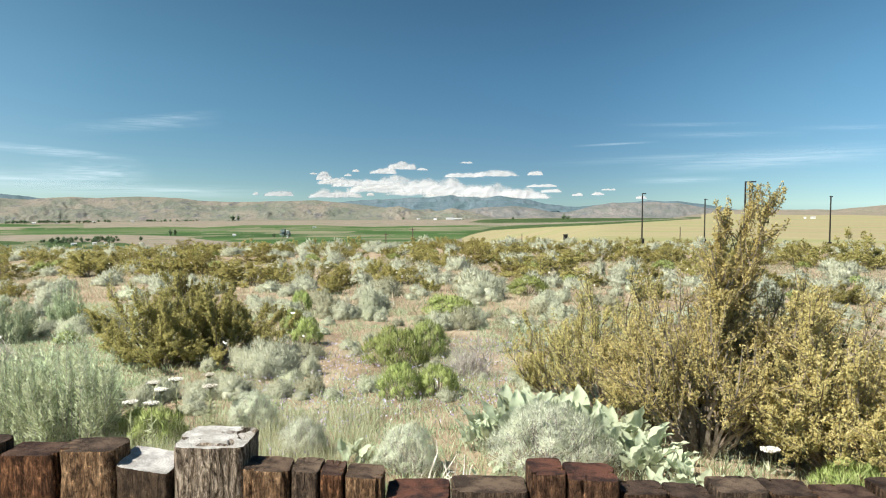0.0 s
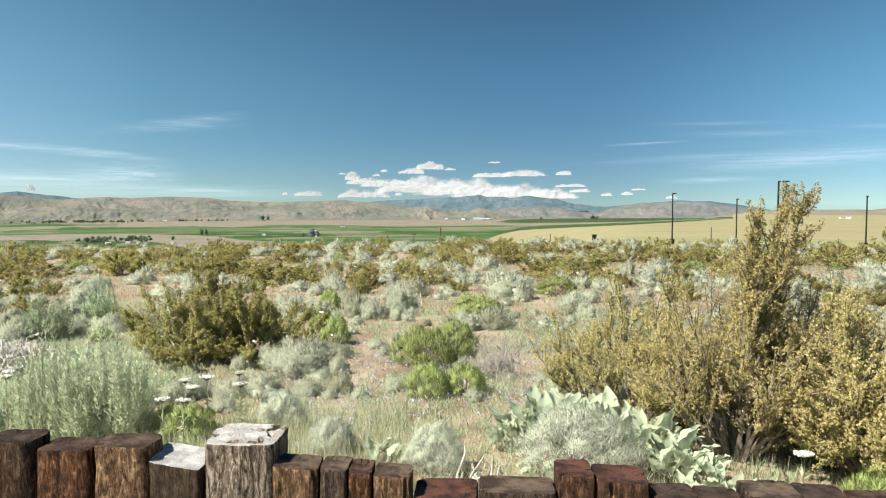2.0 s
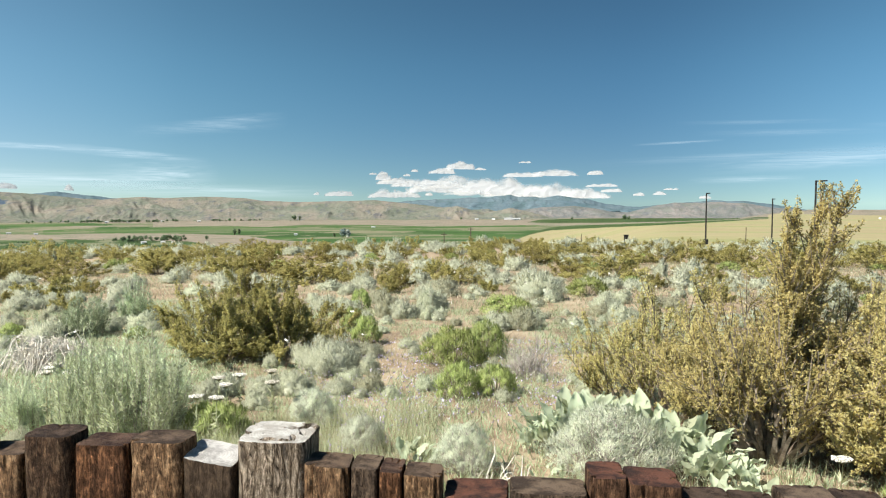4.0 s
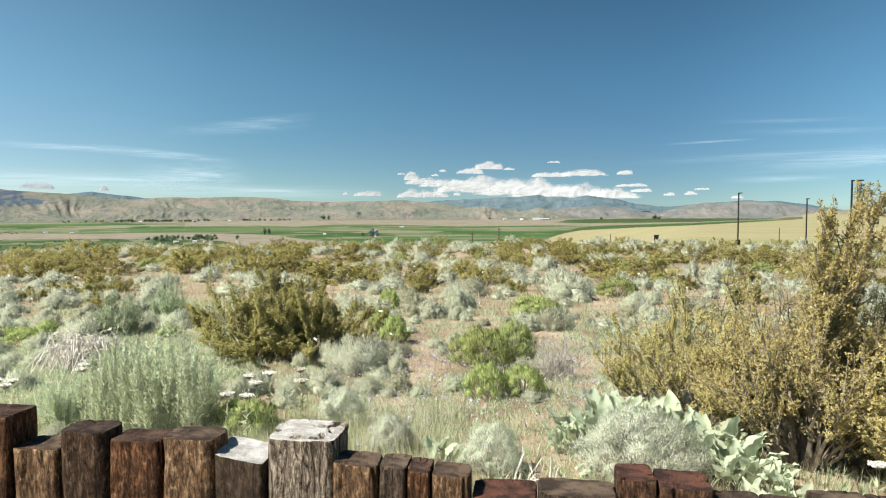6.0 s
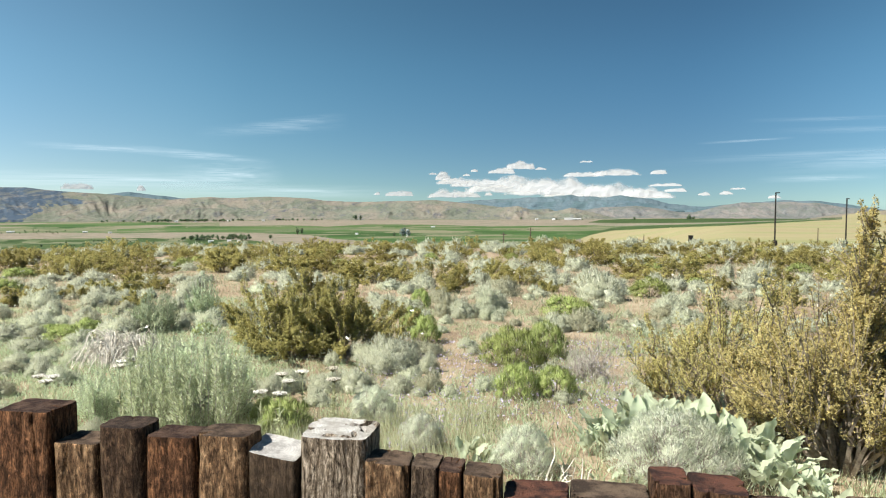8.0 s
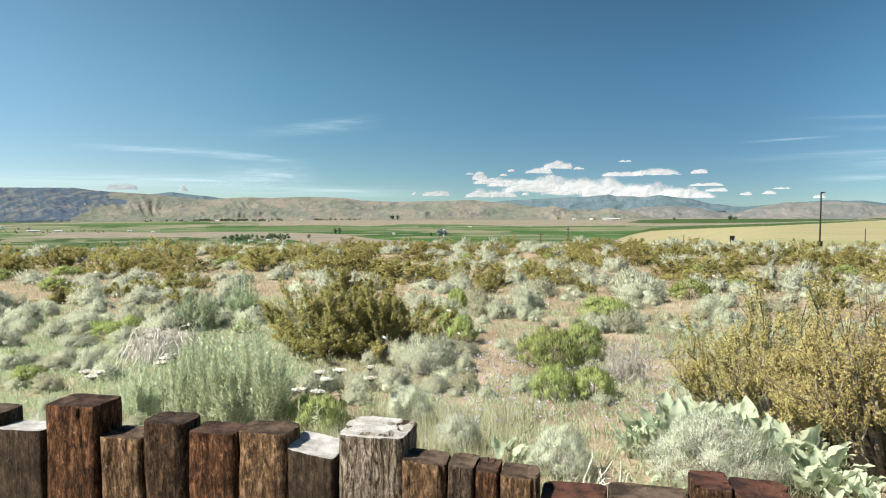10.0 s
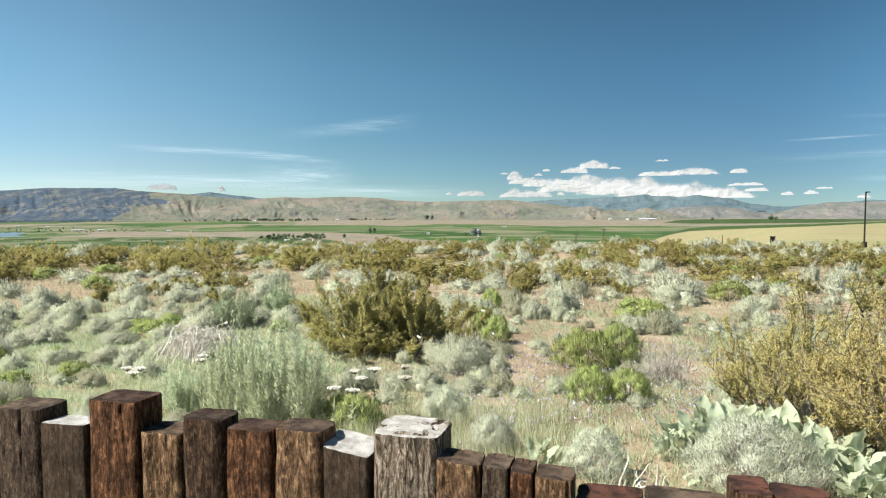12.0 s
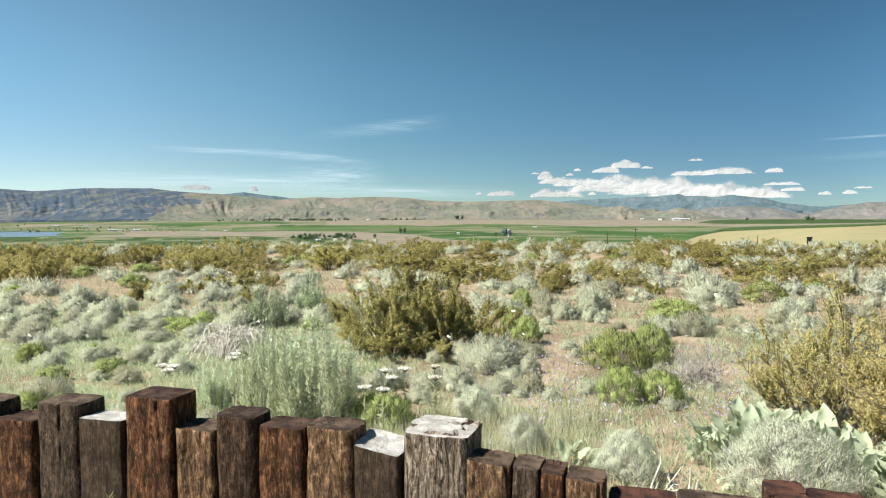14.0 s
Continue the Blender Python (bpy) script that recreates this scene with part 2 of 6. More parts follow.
def build_ground():
    az = np.concatenate([np.arange(-180, -52, 4.0), np.arange(-52, 36, 0.14), np.arange(36, 180.1, 4.0)])
    r = np.concatenate([[0.02], np.arange(0.5, 12, 0.4), np.geomspace(12, 62, 34), np.geomspace(66, 250, 12), np.geomspace(258, 1350, 110),
                        75.6 / np.linspace(0.0525, 0.0195, 110), [4100, 4500, 4950]])
    A, R = np.meshgrid(az, r)
    Z = land(A, R)
    X, Y = R * np.sin(np.radians(A)), R * np.cos(np.radians(A))
    nr, na = A.shape
    i = np.arange(nr * na).reshape(nr, na)
    faces = np.stack([i[:-1, :-1], i[:-1, 1:], i[1:, 1:], i[1:, :-1]], -1).reshape(-1, 4)
    cA, cR = (A[:-1, :-1] + A[1:, 1:]) / 2, (R[:-1, :-1] + R[1:, 1:]) / 2
    cZ = (Z[:-1, :-1] + Z[1:, 1:]) / 2
    dip = (EYE - cZ) / cR * 1306.5                      # how far below eye level, on one scale
    wob = value_noise(cA * 0.35, dip * 0.06, 4)
    fine = value_noise(cA * 0.55 + 50, dip * 0.35, 4)
    strip = value_noise(cA * 0.22 + 9, dip * 0.55 + 4, 3)
    crop_top = np.interp(cA, (-47.9, -42.9, -37.3, -32.5, -28.3, -20.7, -18.0, -15.0, -10.2, -5.6, 2.3, 4.6, 11.9, 19.2), (33.9, 34.7, 35.2, 40.0, 36.8, 36.4, 39.0, 35.5, 36.3, 39.7, 37.4, 38.6, 32.4, 24.1))
    crop_end = np.interp(cA, (-48, -40.3, -37.3, -32.6, -28.3, -23.3, -19.8, -17.2, -14.5, -9.3, -2, 0.7, 2.3, 3.8, 7.5, 11.9, 16, 19.2, 21.5, 24), (39, 42.7, 43.6, 46.7, 46.6, 49.2, 52.5, 61.5, 66, 76, 76, 66, 53.4, 46.3, 41.4, 36.5, 30.3, 25, 19.1, 12))
    bank_end = np.interp(cA, (-48, -37.3, -28.3, -23.3, -20.7), (48.5, 53, 56.4, 62.2, 76)) + 1.6 * wob
    orchard_top = np.interp(cA, (2.1, 2.9, 4.2, 11.9, 19.2), (32.0, 28.0, 26.2, 24.6, 22.2))
    orchard_end = np.interp(cA, (2.1, 4.0, 8.3, 11.9, 19.2), (32.4, 33.8, 32.6, 30.9, 23.6))
    kind = np.zeros(cA.shape, int)
    far = cR > 70
    kind[far] = 5
    vale = far & (cR > 420)

    def lay(where, what):
        kind[where] = what

    lay(vale & (cA < -31 + 3 * wob) & (strip > -0.35), 4)
    lay(vale & (cA < -31 + 3 * wob) & (strip > 0.05), 2)
    lay(vale & (dip < crop_top) & (cA < -26) & (strip > -0.22), 4)
    lay(vale & (dip < crop_top) & (cA < -28 + 2 * wob) & (strip > 0.0), 2)
    lay(vale & (dip > 26) & (dip < 27.8 + 0.6 * fine) & (cA > -30) & (cA < 2.4), 4)
    lay(vale & (dip >= crop_top) & (dip < crop_end), 2)
    lay(vale & (dip >= crop_top + 1) & (dip < crop_end) & (strip > 0.16), 4)
    lay(vale & (cA < -33) & (dip >= crop_top) & (dip < crop_end) & (strip < 0.05), 4)
    lay(vale & (cA > -40.5 + 2 * fine) & (cA < -30) & (dip >= crop_end) & (dip < bank_end), 5)
    lay(vale & (cA < -21) & (dip >= bank_end), 4)
    lay(vale & (cA < -21) & (dip >= bank_end) & (fine > -0.05), 3)
    lay(far & (cA > 1.5) & (dip >= crop_end), 1)
    lay(far & (cA > 1.2) & (dip < crop_end) & (dip >= crop_end - np.interp(cA, (1.2, 4, 9, 14, 18), (0, 5.5, 4, 2, 0.8))), 3)
    lay(vale & (cA > 2.1) & (cA < 19.2) & (dip >= orchard_top) & (dip < orchard_end), 3)
    lay(vale & (cA > 19.2) & (dip < crop_end + 3), 1)
    lay(vale & (cA > 21.5) & (dip < 18.5 + 1.5 * wob), 5)
    lay(vale & (cA < -44.4 + 0.8 * fine) & (dip > 41.5 + 2 * fine) & (dip < 49), 6)
    me = mesh_of("ground", np.stack([X, Y, Z], -1).reshape(-1, 3), faces,
                 [M_SOIL, M_WHEAT, M_CROP, M_ORCHARD, M_PASTURE, M_BANK, M_LAKE], True, kind.ravel())
    tagged(new("ground", me), "sandy sagebrush plain falling to a valley of green crops and tan banks", "ground", kind="structure")


build_ground()


# ---- hills and mountains ----
def hill_material(name, grass, dry, rock, rock_amount, scale):
    m, nt, b, _ = nodes_of(name)
    col = ramp_of(nt, noise_of(nt, scale, 8, 0.55), ((0.42, grass), (0.58, dry)))
    stone = noise_of(nt, scale * 4.0, 12, 0.72, (1.5, 0.5, 2.2), distortion=0.4)
    mask = ramp_of(nt, stone, ((rock_amount, (0, 0, 0)), (rock_amount + 0.12, (1, 1, 1))))
    veg = noise_of(nt, scale * 3.0, 6, 0.65, (1.2, 0.45, 2.5))
    col = mix_of(nt, 0.8, col, ramp_of(nt, veg, ((0.40, (0.78, 0.86, 0.80)), (0.52, (1.0, 1.0, 1.0)), (0.62, (1.14, 1.08, 1.04)))), "MULTIPLY")
    col = mix_of(nt, mask, col, rock)
    scrub = noise_of(nt, scale * 20, 5, 0.65, (1.4, 0.5, 2.0))
    col = mix_of(nt, 0.5, col, ramp_of(nt, scrub, ((0.42, (1.1, 1.1, 1.1)), (0.55, (0.97, 0.97, 0.97)), (0.63, (0.55, 0.58, 0.60)))), "MULTIPLY")
    nt.links.new(col, b.inputs["Base Color"])
    gloss(b, 0.95, 0.05)
    bump_of(nt, b, stone, 0.5, 12.0)
    return m


# dry grass greyed towards blue: aerial haze is put into the colour
M_HILL = hill_material("dry_grass_hillside", (0.150, 0.158, 0.130), (0.198, 0.180, 0.152), (0.103, 0.107, 0.120), 0.53, 0.0045)
M_TANHILL = hill_material("stubble_hillside", (0.205, 0.18, 0.145), (0.24, 0.208, 0.165), (0.16, 0.148, 0.14), 0.57, 0.0045)
# blue grey of the rock itself, deepened by distance haze in the colour
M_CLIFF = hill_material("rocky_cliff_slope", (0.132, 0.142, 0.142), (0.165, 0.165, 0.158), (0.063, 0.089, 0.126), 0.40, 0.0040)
# paler than the near hills, the haze between painted into the colour
M_FARHILL = hill_material("purple_brown_far_hill", (0.147, 0.151, 0.147), (0.181, 0.172, 0.164), (0.109, 0.118, 0.130), 0.52, 0.0045)
# forest seen far off: the air's blue haze is mixed into these colours
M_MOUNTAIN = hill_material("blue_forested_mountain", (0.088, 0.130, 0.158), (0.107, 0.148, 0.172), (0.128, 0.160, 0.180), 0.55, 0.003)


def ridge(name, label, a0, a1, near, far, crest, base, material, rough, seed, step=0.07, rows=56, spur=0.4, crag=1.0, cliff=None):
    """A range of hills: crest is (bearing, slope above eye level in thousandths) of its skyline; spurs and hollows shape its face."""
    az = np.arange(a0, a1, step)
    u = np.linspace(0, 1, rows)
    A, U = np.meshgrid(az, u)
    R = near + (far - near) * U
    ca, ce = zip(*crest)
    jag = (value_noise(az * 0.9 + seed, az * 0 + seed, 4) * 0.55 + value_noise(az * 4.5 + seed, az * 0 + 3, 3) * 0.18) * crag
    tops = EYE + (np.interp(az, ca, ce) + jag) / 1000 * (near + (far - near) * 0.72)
    foot = base + value_noise(az * 0.6, az * 0 + seed, 2) * 2
    rise = np.where(U < 0.72, smooth_step(-0.12, 0.80, U), 1 - 0.45 * ((U - 0.72) / 0.28) ** 2)
    rise = rise / smooth_step(-0.12, 0.80, 0.72)
    rise[0] = -0.12
    lean = value_noise(A * 0.25 + seed, U * 1.5, 2) * 2.4 + U * 1.6
    fold = value_noise(A * spur + lean + seed, U * 1.3 + 3, 3, 0.45)
    knoll = value_noise(A * 1.2 + seed * 2 + lean * 1.5, U * 5 + 1, 3, 0.5)
    body = np.clip(U * 4, 0, 1) * np.clip((0.74 - U) * 2.6, 0, 1)
    Z = foot + (tops - foot) * np.minimum(rise, 1.0) + rough * 0.65 * np.clip(fold - 0.2, -0.45, 0.6) * body + rough * (0.4 * knoll + 0.10 * value_noise(A * 5.0 + seed + lean, U * 14, 3, 0.55)) * body
    if cliff:
        crack = np.abs(value_noise(A * 1.1 + lean * 0.3, U * 0.8 + 7, 4, 0.55))
        Z = Z - 20 * np.clip(0.3 - crack, 0, 1) * body * smooth_step(-cliff, -cliff + 2.5, -A)
    Z = np.minimum(Z, tops + 0 * U)
    X, Y = R * np.sin(np.radians(A)), R * np.cos(np.radians(A))
    nr, na = A.shape
    i = np.arange(nr * na).reshape(nr, na)
    faces = np.stack([i[:-1, :-1], i[:-1, 1:], i[1:, 1:], i[1:, :-1]], -1).reshape(-1, 4)
    index = None
    if cliff:
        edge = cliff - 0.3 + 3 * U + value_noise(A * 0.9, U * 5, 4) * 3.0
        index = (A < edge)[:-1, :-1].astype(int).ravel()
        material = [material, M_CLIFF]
    ob = new(name, mesh_of(name, np.stack([X, Y, Z], -1).reshape(-1, 3), faces, material, True, index))
    return tagged(ob, label, "hill", kind="structure")


ridge("backdrop_mountains", "forested mountain range on the horizon, blue haze in its colour", -13, 14, 4300, 4700,
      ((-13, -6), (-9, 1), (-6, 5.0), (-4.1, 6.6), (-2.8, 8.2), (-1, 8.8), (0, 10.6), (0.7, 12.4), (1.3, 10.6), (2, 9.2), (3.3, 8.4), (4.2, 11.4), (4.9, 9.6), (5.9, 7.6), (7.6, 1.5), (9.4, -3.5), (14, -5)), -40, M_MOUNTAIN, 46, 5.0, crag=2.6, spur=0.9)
ridge("backdrop_mountains_front", "nearer green mountain slopes, blue haze in their colour", -9, 9, 4220, 4400,
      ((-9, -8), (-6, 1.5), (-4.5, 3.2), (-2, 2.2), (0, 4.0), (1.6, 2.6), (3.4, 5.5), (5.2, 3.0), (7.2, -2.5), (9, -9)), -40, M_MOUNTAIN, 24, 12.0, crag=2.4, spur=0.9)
ridge("backdrop_mountains_west", "mountain behind the dry hills, blue haze in its colour", -38, -26, 4300, 4700,
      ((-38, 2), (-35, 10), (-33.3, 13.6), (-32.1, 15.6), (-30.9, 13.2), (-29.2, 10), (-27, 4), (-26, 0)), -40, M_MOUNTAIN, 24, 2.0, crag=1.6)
ridge("backdrop_mountains_east", "mountains behind the brown hills, blue grey haze in their colour", 7, 22, 4350, 4700,
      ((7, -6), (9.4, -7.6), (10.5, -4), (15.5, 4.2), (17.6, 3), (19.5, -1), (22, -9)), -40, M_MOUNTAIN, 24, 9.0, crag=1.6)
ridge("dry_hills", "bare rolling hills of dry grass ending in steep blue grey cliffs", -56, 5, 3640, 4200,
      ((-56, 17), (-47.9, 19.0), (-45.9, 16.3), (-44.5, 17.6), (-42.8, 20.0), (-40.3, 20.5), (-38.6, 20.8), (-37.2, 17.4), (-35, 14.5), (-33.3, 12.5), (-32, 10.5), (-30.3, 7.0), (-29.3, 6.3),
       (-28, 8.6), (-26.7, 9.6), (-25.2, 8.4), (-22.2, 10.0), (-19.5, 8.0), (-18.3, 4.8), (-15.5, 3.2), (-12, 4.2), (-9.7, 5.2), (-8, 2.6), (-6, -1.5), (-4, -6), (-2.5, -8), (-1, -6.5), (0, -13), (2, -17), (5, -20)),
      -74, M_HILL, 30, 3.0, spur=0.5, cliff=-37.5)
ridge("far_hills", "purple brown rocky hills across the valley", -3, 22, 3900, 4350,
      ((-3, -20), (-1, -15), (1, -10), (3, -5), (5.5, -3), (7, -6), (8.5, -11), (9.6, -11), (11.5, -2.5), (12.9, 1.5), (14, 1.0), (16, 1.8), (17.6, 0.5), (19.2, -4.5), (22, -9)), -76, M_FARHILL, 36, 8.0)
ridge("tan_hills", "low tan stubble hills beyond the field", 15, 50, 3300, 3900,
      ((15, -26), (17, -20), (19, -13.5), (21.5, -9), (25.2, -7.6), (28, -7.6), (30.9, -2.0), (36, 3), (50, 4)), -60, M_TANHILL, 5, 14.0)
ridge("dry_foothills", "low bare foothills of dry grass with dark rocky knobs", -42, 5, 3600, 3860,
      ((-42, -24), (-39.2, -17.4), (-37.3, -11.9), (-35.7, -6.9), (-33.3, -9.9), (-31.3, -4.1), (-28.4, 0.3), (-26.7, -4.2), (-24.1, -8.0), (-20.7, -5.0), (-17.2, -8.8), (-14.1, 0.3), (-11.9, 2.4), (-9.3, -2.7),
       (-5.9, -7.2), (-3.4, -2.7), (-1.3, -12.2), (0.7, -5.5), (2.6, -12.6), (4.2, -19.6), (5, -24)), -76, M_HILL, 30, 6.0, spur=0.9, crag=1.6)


# ---- palisade of timber posts ----
def post_material(name, dark, mid, light, end_a, end_b, swirl=0.7, streak=1.0):
    """Creosoted or weathered timber: grain along the post on its sides, rings and checks on its sawn end."""
    m, nt, b, _ = nodes_of(name)
    grain = noise_of(nt, 21.0, 10, 0.68, (2.0, 2.0, 0.55), distortion=swirl)
    fibre = noise_of(nt, 95.0, 6, 0.75, (1.2, 1.2, 0.36), distortion=swirl)
    fleck = noise_of(nt, 66.0, 7, 0.78, (1.0, 1.0, 0.72), distortion=0.8)
    side = ramp_of(nt, grain, ((0.35, dark), (0.5, mid), (0.65, light)))
    # fibre and fleck: wood tone, plus shaded pits and sunlit ridges painted in
    side = mix_of(nt, 0.8 * streak, side, ramp_of(nt, fibre, ((0.40, (0.35, 0.33, 0.31)), (0.5, (1.0, 1.0, 1.0)), (0.60, (1.75, 1.68, 1.56)))), "MULTIPLY")
    side = mix_of(nt, 0.9 * streak, side, ramp_of(nt, fleck, ((0.36, (0.24, 0.22, 0.20)), (0.44, (0.88, 0.88, 0.88)), (0.58, (1.1, 1.1, 1.1)), (0.67, (3.0, 2.9, 2.7)))), "MULTIPLY")
    split = noise_of(nt, 20.0, 3, 0.5, (1.2, 1.2, 0.09), distortion=0.5)
    side = mix_of(nt, 0.6, side, ramp_of(nt, split, ((0.485, (1, 1, 1)), (0.497, (0.22, 0.2, 0.18)), (0.503, (0.22, 0.2, 0.18)), (0.515, (1, 1, 1)))), "MULTIPLY")
    if swirl > 2:          # bare grain that winds round old knots
        band, wrap, turn = nt.nodes.new("ShaderNodeTexWave"), nt.nodes.new("ShaderNodeTexCoord"), nt.nodes.new("ShaderNodeMapping")
        turn.inputs["Scale"].default_value = (1.0, 0.55, 0.30)
        nt.links.new(wrap.outputs["Object"], turn.inputs[0])
        nt.links.new(turn.outputs[0], band.inputs["Vector"])
        band.wave_type, band.bands_direction = "BANDS", "X"
        band.inputs["Scale"].default_value, band.inputs["Distortion"].default_value = 13.0, 17.0
        band.inputs["Detail"].default_value, band.inputs["Detail Scale"].default_value = 4.0, 0.8
        side = mix_of(nt, 0.85, side, ramp_of(nt, band.outputs["Fac"], ((0.0, (0.28, 0.24, 0.2)), (0.22, (0.95, 0.93, 0.9)), (0.8, (1.15, 1.15, 1.15)))), "MULTIPLY")
    blot = noise_of(nt, 6.0, 4, 0.6)
    side = mix_of(nt, 0.8, side, ramp_of(nt, blot, ((0.36, (0.66, 0.63, 0.6)), (0.62, (1.35, 1.32, 1.28)))), "MULTIPLY")
    tc, wv = nt.nodes.new("ShaderNodeTexCoord"), nt.nodes.new("ShaderNodeTexWave")
    nt.links.new(tc.outputs["Object"], wv.inputs["Vector"])
    wv.wave_type, wv.rings_direction = "RINGS", "Z"
    wv.inputs["Scale"].default_value, wv.inputs["Distortion"].default_value = 34.0, 3.0
    wv.inputs["Detail"].default_value, wv.inputs["Detail Scale"].default_value = 4.0, 2.5
    stain = noise_of(nt, 11.0, 7, 0.7)
    end = ramp_of(nt, stain, ((0.42, end_a), (0.58, end_b)))
    end = mix_of(nt, 0.2, end, ramp_of(nt, wv.outputs["Fac"], ((0.2, (0.45, 0.42, 0.4)), (0.7, (1, 1, 1)))), "MULTIPLY")
    geo, sep = nt.nodes.new("ShaderNodeNewGeometry"), nt.nodes.new("ShaderNodeSeparateXYZ")
    nt.links.new(geo.outputs["True Normal"], sep.inputs[0])
    mask = ramp_of(nt, sep.outputs["Z"], ((0.55, (0, 0, 0)), (0.8, (1, 1, 1))))
    nt.links.new(mix_of(nt, mask, side, end), b.inputs["Base Color"])
    gloss(b, 0.85, 0.14)
    add = nt.nodes.new("ShaderNodeMath")
    add.operation = "ADD"
    nt.links.new(fibre, add.inputs[0])
    nt.links.new(fleck, add.inputs[1])
    bump_of(nt, b, add.outputs[0], 1.0, 0.013)
    return m


P_RED = post_material("red_brown_creosoted_timber", (0.016, 0.009, 0.005), (0.092, 0.045, 0.024), (0.25, 0.128, 0.068), (0.045, 0.026, 0.020), (0.15, 0.095, 0.07))
P_TAN = post_material("tan_brown_timber", (0.025, 0.014, 0.009), (0.15, 0.092, 0.053), (0.37, 0.25, 0.152), (0.06, 0.042, 0.032), (0.20, 0.14, 0.10))
P_DARK = post_material("dark_brown_timber", (0.015, 0.010, 0.008), (0.059, 0.036, 0.023), (0.140, 0.095, 0.062), (0.04, 0.027, 0.021), (0.12, 0.082, 0.062))
P_GREY = post_material("grey_brown_timber", (0.025, 0.018, 0.013), (0.072, 0.052, 0.039), (0.148, 0.112, 0.082), (0.07, 0.05, 0.038), (0.22, 0.16, 0.115))
P_PALE = post_material("silvery_weathered_timber", (0.030, 0.023, 0.018), (0.235, 0.192, 0.150), (0.55, 0.48, 0.40), (0.60, 0.56, 0.51), (0.96, 0.94, 0.90), 2.8, 0.4)
P_ASHTOP = post_material("dark_timber_with_bleached_end", (0.036, 0.025, 0.018), (0.068, 0.048, 0.033), (0.108, 0.078, 0.056), (0.50, 0.48, 0.465), (0.84, 0.82, 0.80), 0.7, 0.6)
P_RUST = post_material("dark_timber_with_rusty_end", (0.019, 0.011, 0.007), (0.075, 0.041, 0.025), (0.165, 0.098, 0.060), (0.05, 0.030, 0.026), (0.19, 0.085, 0.058))


def post_mesh(w, d, top, square, seed, slope=0.0, tilt=0.0, checks=3, bottom=-0.3, ragged=0.004, heart=False):
    """A timber post: rounded section, worn arrises, grain furrows, drying checks open at the end."""
    rng = np.random.default_rng(seed)
    n = 80
    th = np.linspace(0, 2 * np.pi, n, endpoint=False)
    p = 2.2 + square * 9.0
    c, s = np.cos(th), np.sin(th)
    k = (np.abs(c) ** p + np.abs(s) ** p) ** (-1 / p)
    sec = np.stack([c * k * w / 2, s * k * d / 2], -1)
    zs = np.concatenate([np.linspace(bottom, top - 0.45, 6), np.linspace(top - 0.40, top - 0.02, 36), [top - 0.010, top - 0.005, top - 0.0015, top]])
    cut = [(rng.uniform(0, 2 * np.pi), rng.uniform(0.008, 0.02), rng.uniform(0.06, 0.3)) for _ in range(checks)]
    if cut and seed % 3 == 0:
        cut[0] = (rng.uniform(3.6, 5.6), 0.02, 0.35)
    rings = []
    for z in zs:
        fade = top - z
        inset = 0.0022 * max(0.0, 1 - fade / 0.004)
        crease = np.abs(value_noise(th * 7 + seed * 3.1 + 0.5 * value_noise(th * 2, np.full(n, z * 9.0), 2), np.full(n, z * 5.0 + seed), 3))
        furrow = -np.clip(0.16 - crease, 0, 1) * ragged * 2.4 + value_noise(th * 9 + seed * 3.1, np.full(n, z * 2.2 + seed), 3) * ragged * 0.8
        lump = value_noise(c * 1.8 + seed, s * 1.8 + z * 4.0, 3) * ragged * 1.8
        gap = np.zeros(n)
        for a, deep, long in cut:
            da = np.abs((th - a - 0.25 * value_noise(np.array([z * 5 + a]), np.array([seed]), 2)[0] + np.pi) % (2 * np.pi) - np.pi)
            gap += deep * np.exp(-(da / 0.045) ** 2) * max(0.0, 1 - fade / long)
        scale = 1 - (inset + gap - furrow - lump) / (np.hypot(sec[:, 0], sec[:, 1]))
        rings.append(np.column_stack([sec[:, 0] * scale, sec[:, 1] * scale, np.full(n, z)]))
    for q in (0.93, 0.86, 0.78, 0.70, 0.63, 0.56, 0.48, 0.38, 0.26, 0.14, 0.002):
        base = rings[len(zs) - 1]
        ring = base.copy()
        ring[:, :2] *= q
        ring[:, 2] = top + value_noise(ring[:, 0] * 40 + seed, ring[:, 1] * 40, 3) * ragged * 0.9 - 0.003 * (1 - q)
        for a, deep, long in cut:
            da = np.abs((th - a + np.pi) % (2 * np.pi) - np.pi)
            ring[:, 2] -= deep * 0.9 * np.exp(-(da / 0.05) ** 2) * max(0.0, q - 0.3) ** 1.2
        if heart:
            bent = th + 0.5 * np.sin(th * 2 + 1)
            ring[:, 2] -= 0.020 * np.exp(-((q - 0.58 - 0.10 * np.sin(bent * 3)) / 0.07) ** 2) * smooth_step(-0.2, 0.5, np.sin(th * 1.5 + 0.4))
            ring[:, 2] -= 0.012 * smooth_step(0.75, 0.9, np.cos(th - 0.5)) * smooth_step(0.6, 0.8, q)
        rings.append(ring)
    V = np.concatenate(rings)
    m = len(rings)
    i = np.arange(m * n).reshape(m, n)
    F = np.stack([i[:-1], np.roll(i[:-1], -1, 1), np.roll(i[1:], -1, 1), i[1:]], -1).reshape(-1, 4)
    up = smooth_step(bottom + 0.3, top, V[:, 2]) * (V[:, 2] > top - 0.25)
    V[:, 2] += up * (V[:, 1] * slope + V[:, 0] * tilt)
    return V, F


